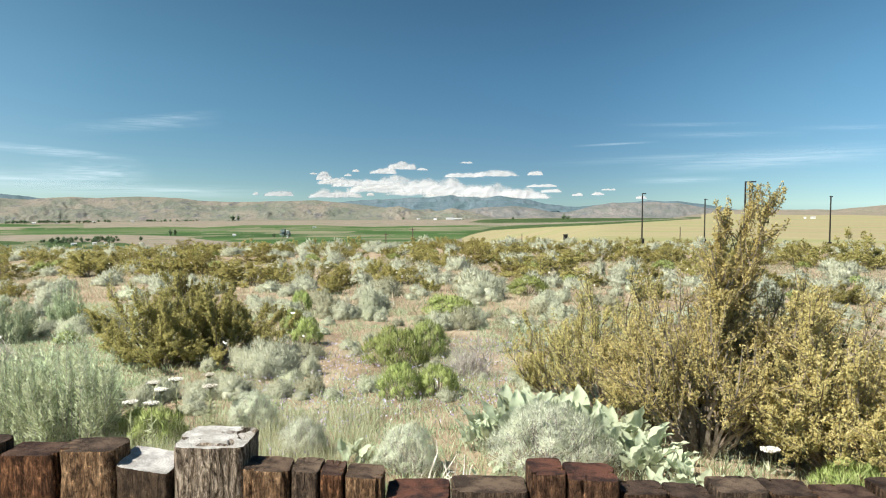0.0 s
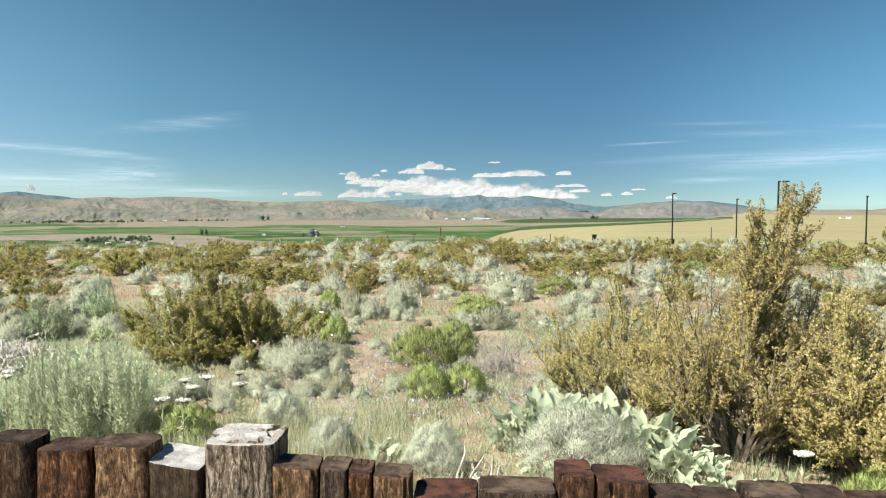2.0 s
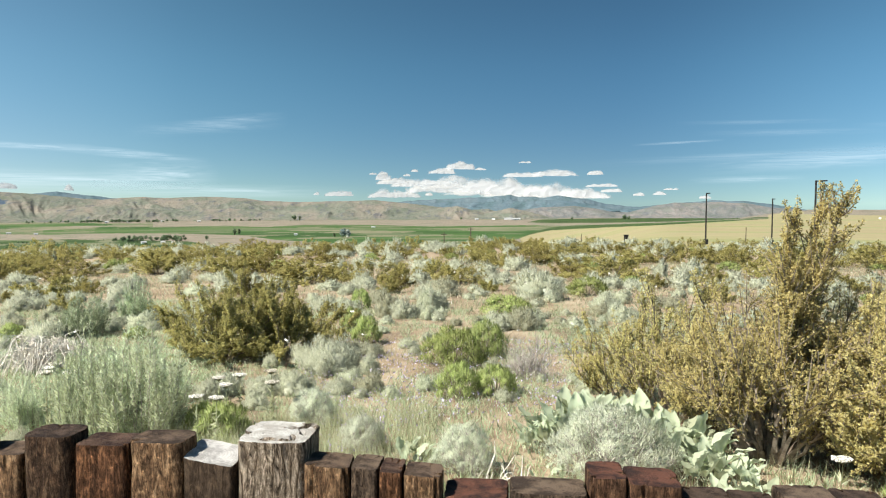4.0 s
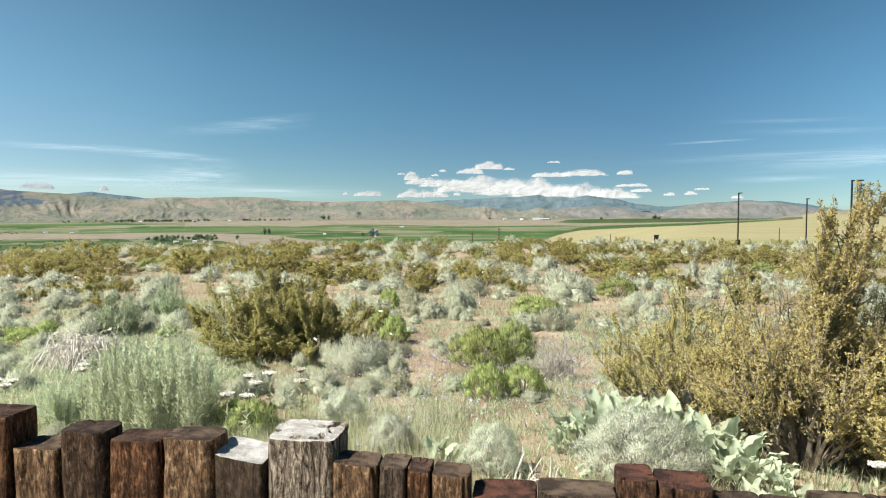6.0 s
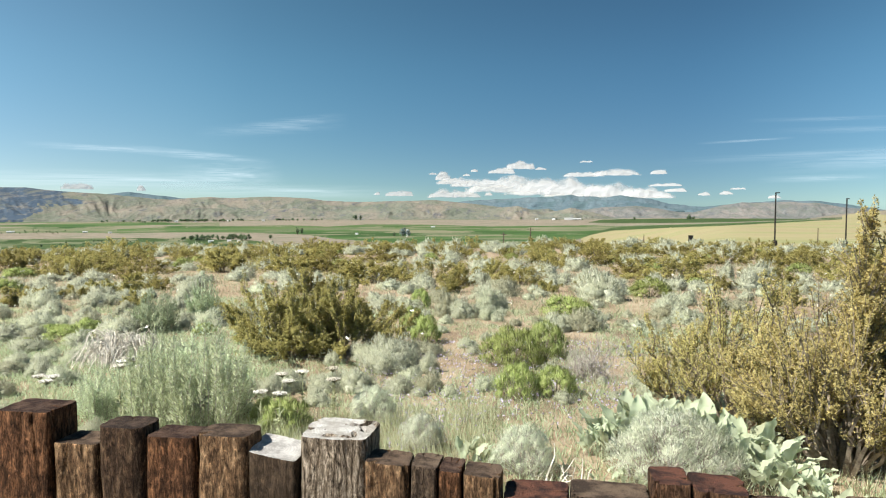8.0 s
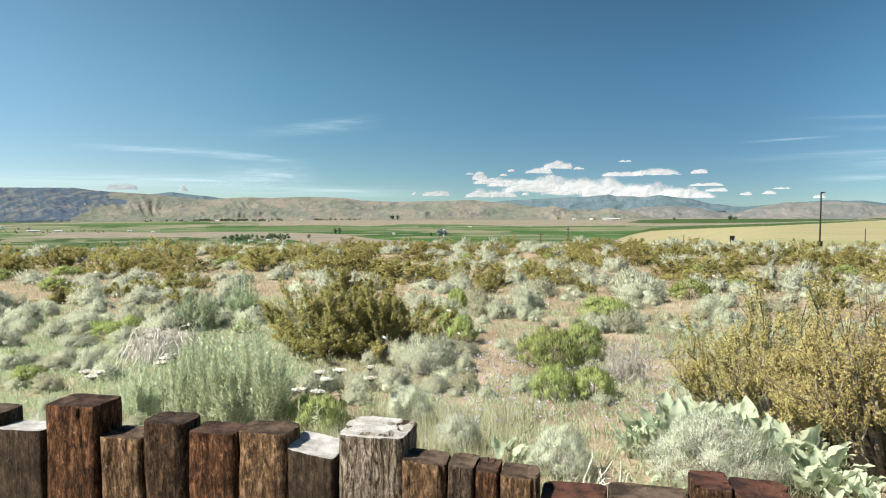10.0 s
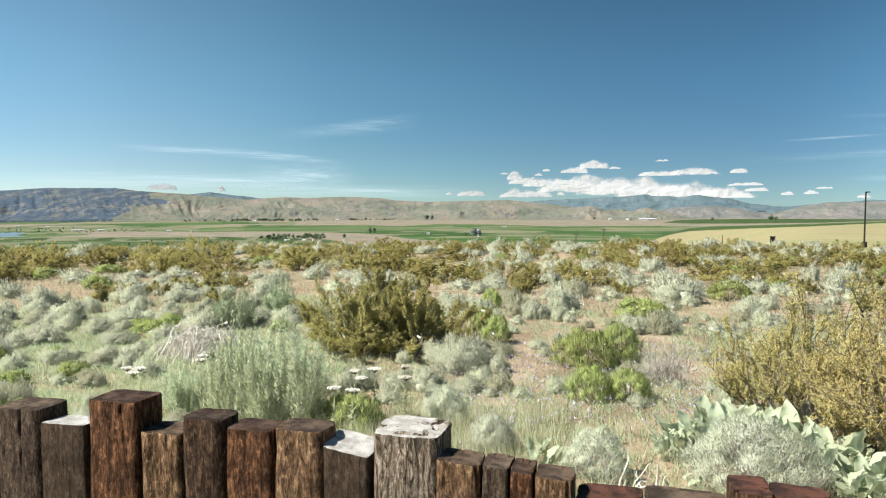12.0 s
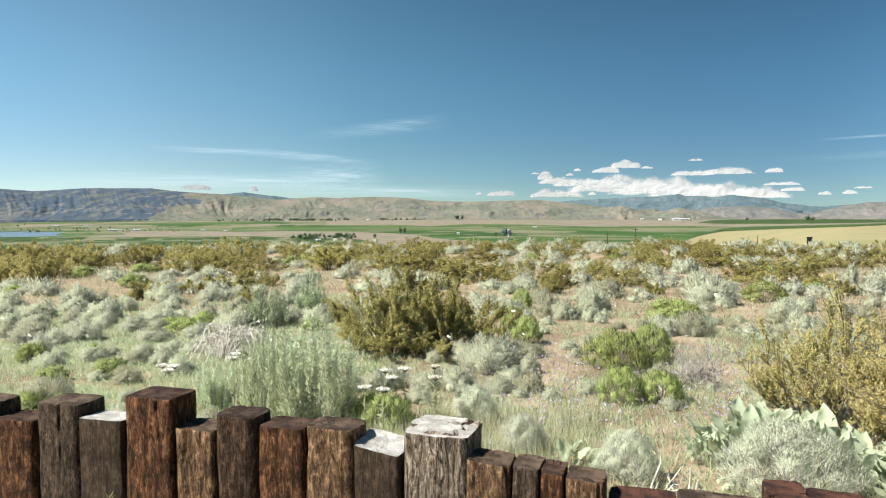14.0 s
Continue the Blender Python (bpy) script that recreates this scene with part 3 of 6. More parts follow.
def build_fence():
    fence = tagged(new("palisade_fence"), "low palisade of upright reclaimed timber posts of uneven height", "fence")
    front = 2.28
    rows = (  # left edge, width, top, depth, squareness, slope to the front, tilt to the side, material, label
        (-3.16, 0.20, 0.84, 0.16, 0.5, 0, 0, P_DARK, ""), (-2.96, 0.20, 0.90, 0.16, 0.4, 0, 0, P_RED, ""), (-2.76, 0.19, 0.86, 0.15, 0.4, 0, 0, P_GREY, ""),
        (-2.565, 0.195, 0.806, 0.15, 0.35, 0, 0, P_RED, "round brown timber post"),
        (-2.366, 0.215, 0.884, 0.17, 0.35, 0, 0.02, P_GREY, "grey brown round post with a long crack"),
        (-2.145, 0.20, 0.842, 0.14, 0.9, -0.05, 0.02, P_ASHTOP, "short dark post with a bleached top"),
        (-1.940, 0.208, 0.941, 0.17, 0.8, 0, 0, P_RED, "tallest post, reddish brown squared timber"),
        (-1.728, 0.165, 0.836, 0.15, 0.95, 0, 0, P_TAN, "tan squared post in the shade of its neighbour"),
        (-1.560, 0.175, 0.902, 0.15, 0.15, 0, 0, P_DARK, "dark brown round post"),
        (-1.382, 0.180, 0.876, 0.14, 0.7, 0, 0, P_RED, ""),
        (-1.199, 0.190, 0.892, 0.15, 0.3, 0, 0, P_TAN, "tan round post with flaking grain"),
        (-1.020, 0.172, 0.838, 0.16, 1.0, 0.10, -0.16, P_ASHTOP, "short dark squared post with a sloping bleached top"),
        (-0.850, 0.236, 0.898, 0.23, 0.5, 0, -0.02, P_PALE, "silvery weathered post with a split pale top"),
        (-0.625, 0.146, 0.829, 0.14, 0.6, 0, -0.06, P_TAN, ""),
        (-0.478, 0.092, 0.822, 0.14, 0.8, 0, -0.05, P_GREY, ""), (-0.385, 0.074, 0.816, 0.14, 0.9, 0, -0.05, P_RED, ""),
        (-0.309, 0.122, 0.805, 0.13, 0.7, 0, -0.06, P_TAN, ""),
        (-0.185, 0.208, 0.738, 0.16, 0.8, 0.05, 0.0, P_RUST, "low post with a rusty red sawn top"),
        (0.025, 0.242, 0.760, 0.15, 0.55, 0, -0.02, P_GREY, "wide low post with a split grey brown top"),
        (0.269, 0.116, 0.812, 0.16, 0.6, 0, 0, P_RUST, ""), (0.386, 0.164, 0.797, 0.17, 0.6, 0, -0.04, P_RUST, ""),
        (0.552, 0.150, 0.750, 0.13, 0.6, 0, 0, P_DARK, ""), (0.703, 0.146, 0.738, 0.13, 0.6, 0, -0.05, P_DARK, ""),
        (0.851, 0.165, 0.757, 0.15, 0.5, 0, 0, P_GREY, ""), (1.017, 0.158, 0.745, 0.15, 0.6, 0, -0.06, P_DARK, ""),
        (1.180, 0.19, 0.73, 0.15, 0.6, 0, 0, P_RED, ""), (1.375, 0.19, 0.75, 0.15, 0.4, 0, 0, P_DARK, ""), (1.57, 0.19, 0.74, 0.15, 0.6, 0, 0, P_TAN, ""),
        (1.765, 0.19, 0.76, 0.15, 0.6, 0, 0, P_GREY, ""))
    for k, (x, w, top, d, square, slope, tilt, material, label) in enumerate(rows):
        V, F = post_mesh(w - 0.004, d, top, square, 11 + k * 7, slope, tilt, 4 if material is P_PALE else 0 if material is P_ASHTOP else 3, ragged=0.006 if material is P_PALE else 0.004, heart=material is P_PALE)
        ob = child("post", mesh_of("post", V, F, material, True), fence, label)
        me = ob.data
        me.set_sharp_from_angle(angle=radians(42))
        ob.location = (x + w / 2, front + d / 2 + (k * 37 % 5 - 2) * 0.004, 0)


build_fence()


# ---- plants: mesh generators ----
def unit(D):
    return D / np.maximum(np.linalg.norm(D, axis=1, keepdims=True), 1e-6)


def leaf_cloud(P, D, L, W, rng, bend=0.15, face=None, form="spike"):
    """Small leaves at P along D. spike: pointed, one triangle; diamond: two, folded.
    face: the way their upper sides turn. Returns vertices, faces and the leaves' own normals."""
    n = len(P)
    D = D / np.maximum(np.linalg.norm(D, axis=1, keepdims=True), 1e-6)
    S = np.cross(D, rng.normal(size=(n, 3)))
    S /= np.maximum(np.linalg.norm(S, axis=1, keepdims=True), 1e-6)
    N = np.cross(D, S)
    if face is not None:
        turn = np.where((N * face).sum(1, keepdims=True) < 0, -1.0, 1.0)
        S, N = S * turn, N * turn
    L, W = np.asarray(L).reshape(-1, 1), np.asarray(W).reshape(-1, 1)
    b = np.arange(n)[:, None]
    if form == "spike":
        V, F = (P - S * W * 0.5, P + D * L + N * L * bend, P + S * W * 0.5), b * 3 + [0, 2, 1]
    else:
        mid = P + D * L * 0.55 + N * L * bend * 0.4
        V = (P, mid - S * W * 0.5, P + D * L + N * L * bend, mid + S * W * 0.5)
        F = np.concatenate([b * 4 + [0, 2, 1], b * 4 + [0, 3, 2]], 0)
    return np.stack(V, 1).reshape(-1, 3), F, N


def leaf_mesh(name, P, D, L, W, rng, material, face, bend=0.15, own=0.55, form="spike", core=None):
    """Leaves as a mesh whose shading follows the rounded surface of the plant (face) and in part each leaf's own lie (own)."""
    face = face / np.maximum(np.linalg.norm(face, axis=1, keepdims=True), 1e-6)
    V, F, N = leaf_cloud(P, D, L, W, rng, bend, face, form)
    per = len(V) // len(P)
    corner = V[F[: len(P)]]
    G = np.cross(corner[:, 1] - corner[:, 0], corner[:, 2] - corner[:, 0])
    if (G * N).sum() < 0:
        F = F[:, ::-1]
    M = N * own + face * (1 - own) + rng.normal(0, 0.08, face.shape)
    M /= np.maximum(np.linalg.norm(M, axis=1, keepdims=True), 1e-6)
    M = np.repeat(M, per, 0)
    if core:
        V, F, M = np.concatenate([V, core[0]]), np.concatenate([F, core[1] + len(V)]), np.concatenate([M, core[2]])
    return mesh_of(name, V, F, material, True, None, M)


def ball_cores(C, size, rng, rings=3, around=7):
    """The matted inner foliage of rounded tufts: lumpy closed balls, with their normals."""
    n = len(C)
    t = np.linspace(0, np.pi, rings + 2)[1:-1]
    a = np.arange(around) * 2 * np.pi / around
    T, A = np.meshgrid(t, a, indexing="ij")
    unit_pts = np.concatenate([[[0, 0, 1.0]], np.stack([np.sin(T) * np.cos(A), np.sin(T) * np.sin(A), np.cos(T)], -1).reshape(-1, 3), [[0, 0, -1.0]]])
    k = len(unit_pts)
    F = []
    for j in range(around):
        F += [[0, 1 + j, 1 + (j + 1) % around], [k - 1, k - 1 - around + (j + 1) % around, k - 1 - around + j]]
        for r in range(rings - 1):
            p, q = 1 + r * around + j, 1 + r * around + (j + 1) % around
            F += [[p, p + around, q], [q, p + around, q + around]]
    swell = rng.uniform(0.84, 1.12, (n, k, 1))
    V = C[:, None] + unit_pts[None] * size[:, None, None] * swell * [1.0, 1.0, 0.86]
    V[..., 2] = np.maximum(V[..., 2], 0.0)
    F = (np.arange(n)[:, None, None] * k + np.array(F)[None]).reshape(-1, 3)
    N = unit_pts[None] + rng.normal(0, 0.22, (n, k, 3))
    return V.reshape(-1, 3), F, unit(N.reshape(-1, 3))


def dome(P, width, height):
    """Outward directions of a rounded shrub of that size."""
    return np.stack([P[:, 0] / (width / 2) ** 2, P[:, 1] / (width / 2) ** 2, np.maximum(P[:, 2], 0) / height ** 2 + 0.45 / height], 1)


def tube_cloud(A, B, ra, rb):
    """Straight three-sided twigs from A to B."""
    n = len(A)
    D = B - A
    D = D / np.maximum(np.linalg.norm(D, axis=1, keepdims=True), 1e-6)
    ref = np.where(np.abs(D[:, 2:3]) > 0.9, [[1.0, 0, 0]], [[0, 0, 1.0]])
    S = np.cross(D, ref)
    S /= np.linalg.norm(S, axis=1, keepdims=True)
    N = np.cross(S, D)
    ra, rb = np.broadcast_to(np.asarray(ra).reshape(-1, 1), (n, 1)), np.broadcast_to(np.asarray(rb).reshape(-1, 1), (n, 1))
    V = []
    for base, rr in ((A, ra), (B, rb)):
        for k in range(3):
            a = 2 * np.pi * k / 3
            V.append(base + (S * np.cos(a) + N * np.sin(a)) * rr)
    V = np.stack(V, 1).reshape(-1, 3)
    b = np.arange(n)[:, None] * 6
    F = np.concatenate([b + np.array(q) for q in ([0, 1, 4], [0, 4, 3], [1, 2, 5], [1, 5, 4], [2, 0, 3], [2, 3, 5])], 0)
    return V, F


def joined(pieces):
    V, F, k = [], [], 0
    for v, f in pieces:
        V.append(v)
        F.append(f + k)
        k += len(v)
    return np.concatenate(V), np.concatenate(F)


def stems_from(rng, n, height, width, base, segs=5, sag=0.25, jitter=0.03, low=1.45, vary=(0.70, 1.0)):
    """n stems from round the base to points near the surface of a dome of that height and width, arching upwards: (n, segs+1, 3)."""
    az = rng.uniform(0, 2 * np.pi, n)
    tilt = low * np.sqrt(rng.uniform(0.0, 1, n))
    reach = 1 / np.sqrt((np.sin(tilt) / (width / 2)) ** 2 + (np.cos(tilt) / height) ** 2) * rng.uniform(*vary, n)
    tip = np.stack([np.sin(tilt) * np.cos(az) * reach, np.sin(tilt) * np.sin(az) * reach, np.cos(tilt) * reach + 0.04 * height], 1)
    rad = base * np.sqrt(rng.uniform(0, 1, n))
    root = np.stack([np.cos(az) * rad, np.sin(az) * rad, np.full(n, -0.02)], 1)
    knee = root * 0.4 + tip * 0.6
    knee[:, 2] -= sag * tip[:, 2] * np.sin(tilt)
    u = np.linspace(0, 1, segs + 1)[None, :, None]
    pts = root[:, None] * (1 - u) ** 2 + 2 * knee[:, None] * u * (1 - u) + tip[:, None] * u ** 2
    return pts + rng.normal(0, jitter * height, pts.shape) * u


def along(paths, which, u):
    """Points and directions at fraction u of the chosen paths."""
    segs = paths.shape[1] - 1
    f = np.clip(u, 0, 0.9999) * segs
    k = f.astype(int)
    a, b = paths[which, k], paths[which, k + 1]
    return a + (b - a) * (f - k)[:, None], b - a


def rosette_mesh(name, P, D, size, leaves, rng, material, face, own=0.4, splay=0.75, wide=0.62):
    """Rosettes of small wedge-shaped leaves spreading from one point, each rosette of one tint; shading follows the sprig they sit on (face)."""
    n = len(P)
    D, face = unit(D), unit(face)
    V, M = [P], [face]
    for _ in range(leaves):
        d = unit(D + rng.normal(0, splay, (n, 3)))
        side = unit(np.cross(d, rng.normal(size=(n, 3))))
        nrm = np.cross(d, side)
        nrm *= np.where((nrm * face).sum(1, keepdims=True) < 0, -1.0, 1.0)
        L = (size * rng.uniform(0.75, 1.2, n))[:, None]
        m = unit(nrm * own + face * (1 - own))
        V += [P + d * L - side * L * wide * 0.5, P + d * L * 0.94 + side * L * wide * 0.5]
        M += [m, m]
    per = 1 + 2 * leaves
    V, M = np.stack(V, 1).reshape(-1, 3), np.stack(M, 1).reshape(-1, 3)
    b = np.arange(n)[:, None] * per
    F = np.concatenate([b + [0, 2 * k + 1, 2 * k + 2] for k in range(leaves)], 0)
    G = np.cross(V[F[:, 1]] - V[F[:, 0]], V[F[:, 2]] - V[F[:, 0]])
    flip = (G * M[F[:, 1]]).sum(1) < 0
    F[flip] = F[flip][:, [0, 2, 1]]
    return mesh_of(name, V, F, material, True, None, M)


def sprigs_from(rng, paths, n, first, length, ahead, rise, which=None):
    """n short curved sprigs leaving the limbs: arrays (n, 4, 3)."""
    which = rng.integers(0, len(paths), n) if which is None else which
    u = first + (1 - first) * rng.uniform(0, 1, n) ** 0.8
    P, D = along(paths, which, u)
    D = unit(D)
    out = unit(D * ahead + rng.normal(0, 0.50, (n, 3)) + [0, 0, 0.15])
    L = (rng.uniform(*length, n) * (1.2 - 0.6 * u))[:, None]
    a = P + out * L * 0.4
    b = a + unit(out + [0, 0, rise]) * L * 0.35
    c = b + unit(out + [0, 0, rise * 1.8]) * L * 0.3
    return np.stack([P, a, b, c], 1)


def bitterbrush_meshes(seed, height, width, limbs, sprigs, tufts, leaves, size, material, first=0.3, sleeve=0.030, leader=None, low=1.25, sag=0.26, ahead=1.35, rise=0.5):
    """Woody shrub of spreading limbs that carry upswept sprigs, each sprig sleeved in leaf rosettes, with gaps of shade between.
    leader: how far the tall leading limbs lean to the side, for a shrub with a spire."""
    rng = np.random.default_rng(seed)
    paths = stems_from(rng, limbs, height * (0.62 if leader is not None else 0.86), width * 0.86, width * 0.09, 6, sag, 0.028, low, (0.58, 1.10))
    if leader is not None:
        u = np.linspace(0, 1, 7)
        for k, (top, fork, back) in enumerate(((0.93, -0.125, 0.0), (0.96, 0.0, 0.05), (0.94, 0.125, -0.03), (0.74, -0.10, -0.10), (0.72, 0.14, 0.08), (0.58, -0.02, -0.15), (0.66, 0.02, 0.12))):
            paths[k, :, 0] = leader * u ** 1.2 * top + fork * np.clip(u * 1.5 - 0.5, 0, 1) ** 1.2 + 0.03 * np.sin(u * 7 + k)
            paths[k, :, 1] = back * u + 0.03 * np.sin(u * 6 + k * 2)
            paths[k, :, 2] = u * height * top
    pieces = [tube_cloud(paths[:, k], paths[:, k + 1], 0.011 * height * (1 - k / 7), 0.011 * height * (1 - (k + 1) / 7)) for k in range(6)]
    n = limbs * sprigs
    which = rng.integers(0, limbs, n)
    if leader is not None:
        which[: n * 2 // 5] = rng.integers(0, 7, n * 2 // 5)
    sp = sprigs_from(rng, paths, n, first, (0.12 * height, 0.30 * height), ahead, rise, which)
    if leader is not None:
        sp[: n * 2 // 5] = sprigs_from(rng, paths, n * 2 // 5, 0.25, (0.07 * height, 0.20 * height), 0.9, 0.6, which[: n * 2 // 5])
    for k in range(3 if leaves > 3 else 0):
        pieces.append(tube_cloud(sp[:, k], sp[:, k + 1], 0.0032 * height * (1 - 0.25 * k), 0.0032 * height * (0.75 - 0.25 * k)))
    m = n * tufts
    which = np.repeat(np.arange(n), tufts)
    v = rng.uniform(0.06, 1.0, m)
    Q, E = along(sp, which, v)
    E = unit(E)
    radial = rng.normal(0, 1, (m, 3))
    radial = unit(radial - E * (radial * E).sum(1, keepdims=True))
    off = sleeve * height * (1.1 - 0.6 * v) * np.sqrt(rng.uniform(0, 1, m)) * np.repeat(rng.uniform(0.7, 1.25, n), tufts)
    Q = Q + radial * off[:, None]
    face = radial * (0.8 if leaves > 3 else 0.35) + [0, 0, 0.45] + E * 0.25 + unit(dome(Q, width, height)) * 0.5
    tuft = rosette_mesh("foliage", Q, E * 0.7 + radial, size * rng.uniform(0.75, 1.25, m), leaves, rng, material, face, 0.45)
    return mesh_of("wood", *joined(pieces), M_TWIG), tuft


def plume_meshes(seed, height, width, stems, leaves, leaf, slim, sleeve, material, bark=None, spread=0.9, base=0.30, first=0.12, thick=0.004, vary=(0.62, 1.05), hang=0.45):
    """Herb-like shrub of many upright stems, each a soft leafy plume that tapers to its tip."""
    rng = np.random.default_rng(seed)
    paths = stems_from(rng, stems, height, width, width * base, 5, 0.18, 0.02, spread, vary)
    pieces = [tube_cloud(paths[:, k], paths[:, k + 1], thick * (1 - 0.16 * k), thick * (0.84 - 0.16 * k)) for k in range(5)]
    m = stems * leaves
    which = np.repeat(np.arange(stems), leaves)
    v = first + (1 - first) * rng.uniform(0, 1, m) ** 0.75
    P, E = along(paths, which, v)
    E = unit(E)
    radial = rng.normal(0, 1, (m, 3))
    radial = unit(radial - E * (radial * E).sum(1, keepdims=True))
    taper = np.clip(1.15 - v, 0.12, 1) ** 0.7 * np.repeat(rng.uniform(0.6, 1.3, stems), leaves)
    P = P + radial * (sleeve * taper * np.sqrt(rng.uniform(0, 1, m)))[:, None]
    L = leaf * rng.uniform(0.6, 1.3, m) * (0.6 + 0.5 * taper)
    face = radial + [0, 0, 0.35] + unit(dome(P, width, height)) * 0.55
    return mesh_of("wood", *joined(pieces), bark or M_TWIG), leaf_mesh("foliage", P, E + radial * hang + rng.normal(0, 0.16, (m, 3)), L, L * slim, rng, material, face, 0.10, 0.35)


def cushion_meshes(seed, height, width, lobes, leaves, leaf, slim, material, bark=None, puff=0.30, rough=0.30, thick=0.005, up=0.45, core=0.48, floor=0.14):
    """Low shrub that billows into rounded grey lobes on short woody stems, dark between and under them."""
    rng = np.random.default_rng(seed)
    k = np.arange(lobes) + 0.5
    tilt = np.arccos(np.clip(1 - k / lobes * 0.93, 0, 1))
    az = k * 2.39996 + rng.normal(0, 0.35, lobes)
    size = puff * rng.uniform(0.55, 1.30, lobes)
    reach = rng.uniform(0.86, 1.08, lobes)
    C = np.stack([np.sin(tilt) * np.cos(az) * (width / 2 - size * 0.62 * width / 1.5) * reach, np.sin(tilt) * np.sin(az) * (width / 2 - size * 0.62 * width / 1.5) * reach,
                  height * floor + np.cos(tilt) * (height * 0.86 - size * 0.75) * reach], 1)
    base = np.stack([C[:, 0] * 0.22, C[:, 1] * 0.22, np.full(lobes, -0.02)], 1)
    knee = base * 0.45 + C * 0.55 - [0, 0, 0.06 * height]
    pieces = [tube_cloud(base, knee, thick * 2.4, thick * 1.7), tube_cloud(knee, C, thick * 1.7, thick)]
    twig = np.repeat(np.arange(lobes), 7)
    T = C[twig] + unit(rng.normal(0, 1, (len(twig), 3)) + [0, 0, 0.6]) * (size[twig] * 0.8)[:, None]
    pieces.append(tube_cloud(C[twig] - [0, 0, 0.04], T, thick * 0.8, thick * 0.35))
    m = lobes * leaves
    which = np.repeat(np.arange(lobes), leaves)
    out = unit(rng.normal(0, 1, (m, 3)) + [0, 0, 0.55])
    lump = 1 + 0.42 * value_noise(out[:, 0] * 2.6 + which * 7.3, out[:, 1] * 2.6 + out[:, 2] * 2.2, 3)
    P = C[which] + out * (size[which] * lump * rng.uniform(0.60, 1.02, m))[:, None] * [1.0, 1.0, 0.86]
    P[:, 2] = np.maximum(P[:, 2], 0.01)
    face = out * 1.0 + unit(dome(P, width, height)) * 0.45
    L = leaf * rng.uniform(0.65, 1.3, m)
    return mesh_of("wood", *joined(pieces), bark or M_TWIG), leaf_mesh("foliage", P, out + [0, 0, up] + rng.normal(0, rough, (m, 3)), L, L * slim, rng, material, face, 0.08, 0.16, "spike", ball_cores(C, size * core, rng) if core else None)


def mound_meshes(seed, height, width, tufts, leaves, leaf, slim, material, bark, fan=0.20, thick=0.005):
    """Soft mound of fine upright shoots, gathered in shallow tufts over a matted inside."""
    rng = np.random.default_rng(seed)
    k = np.arange(tufts) + 0.5
    tilt = np.arccos(np.clip(1 - k / tufts * 0.97, 0, 1))
    az = k * 2.39996 + rng.normal(0, 0.3, tufts)
    A = np.stack([np.sin(tilt) * np.cos(az), np.sin(tilt) * np.sin(az), np.cos(tilt)], 1)
    reach = rng.uniform(0.66, 1.06, tufts) * (1 + 0.42 * value_noise(A[:, 0] * 1.7 + seed, A[:, 1] * 1.7 + A[:, 2], 2))
    half = np.array([width / 2, width / 2, height * 1.03])
    base = A * half * 0.2 * [1, 1, 0] - [0, 0, 0.02]
    pieces = [tube_cloud(base, A * half * 0.72 * reach[:, None], thick * 2.0, thick)]
    m = tufts * leaves
    which = np.repeat(np.arange(tufts), leaves)
    D = unit(A[which] + rng.normal(0, fan, (m, 3)))
    D[:, 2] = np.abs(D[:, 2])
    off = np.linalg.norm(D - A[which], axis=1)
    P = D * half * (reach[which] * (1 - 1.9 * off ** 2).clip(0.4) * rng.uniform(0.62, 1.0, m))[:, None]
    P[:, 2] = np.maximum(P[:, 2], 0.01)
    L = leaf * rng.uniform(0.6, 1.3, m)
    inside = A[::3] * half * 0.46
    return mesh_of("wood", *joined(pieces), bark), leaf_mesh("foliage", P, A[which] * 0.55 + [0, 0, 0.9] + rng.normal(0, 0.28, (m, 3)), L, L * slim, rng, material, D * 0.4 + A[which] * 0.3 + (D - A[which]) * 2.2 + rng.normal(0, 0.3, (m, 3)), 0.08, 0.16, "spike", ball_cores(inside, np.full(len(inside), 0.24), rng))


def bare_meshes(seed, height, width, material, stems=60, twigs=12, thick=0.004, droop=0.0):
    rng = np.random.default_rng(seed)
    paths = stems_from(rng, stems, height, width, width * 0.15, 5, 0.2, 0.05)
    u = np.linspace(0, 1, 6)
    if droop:
        a, b = rng.normal(0, width * 0.16, (stems, 1, 2)), rng.normal(0, width * 0.22, (stems, 1, 2))
        paths[..., :2] = a + (b - a) * u[None, :, None] + rng.normal(0, 0.02, (stems, 6, 2))
        paths[..., 2] = np.sin(u * 2.9)[None, :] * height * rng.uniform(0.45, 1.0, stems)[:, None]
    paths[..., 2] *= height / paths[..., 2].max()
    pieces = [tube_cloud(paths[:, k], paths[:, k + 1], thick * (1 - k / 7), thick * (1 - (k + 1) / 7)) for k in range(5)]
    n = stems * twigs
    P, D = along(paths, rng.integers(0, stems, n), rng.uniform(0.3, 1, n))
    D = D / np.linalg.norm(D, axis=1, keepdims=True) + rng.normal(0, 0.5, (n, 3))
    T = P + D * (height * rng.uniform(0.08, 0.25, n))[:, None]
    T[:, 2] = np.maximum(T[:, 2], 0.01)
    pieces.append(tube_cloud(P, T, thick * 0.4, thick * 0.2))
    return mesh_of("wood", *joined(pieces), material)


LABELS = {
    "bitterbrush": "olive brown bitterbrush shrub with upright leafy branches",
    "sagebrush": "pale grey green rounded sagebrush on sandy soil",
    "big_sagebrush": "darker grey green upright sagebrush",
    "rabbitbrush": "bright green broom-like rabbitbrush clump",
    "grey_rabbitbrush": "silvery grey rabbitbrush with fine upright stems by the fence",
    "wormwood": "soft pale green feathery tall sage clump",
}


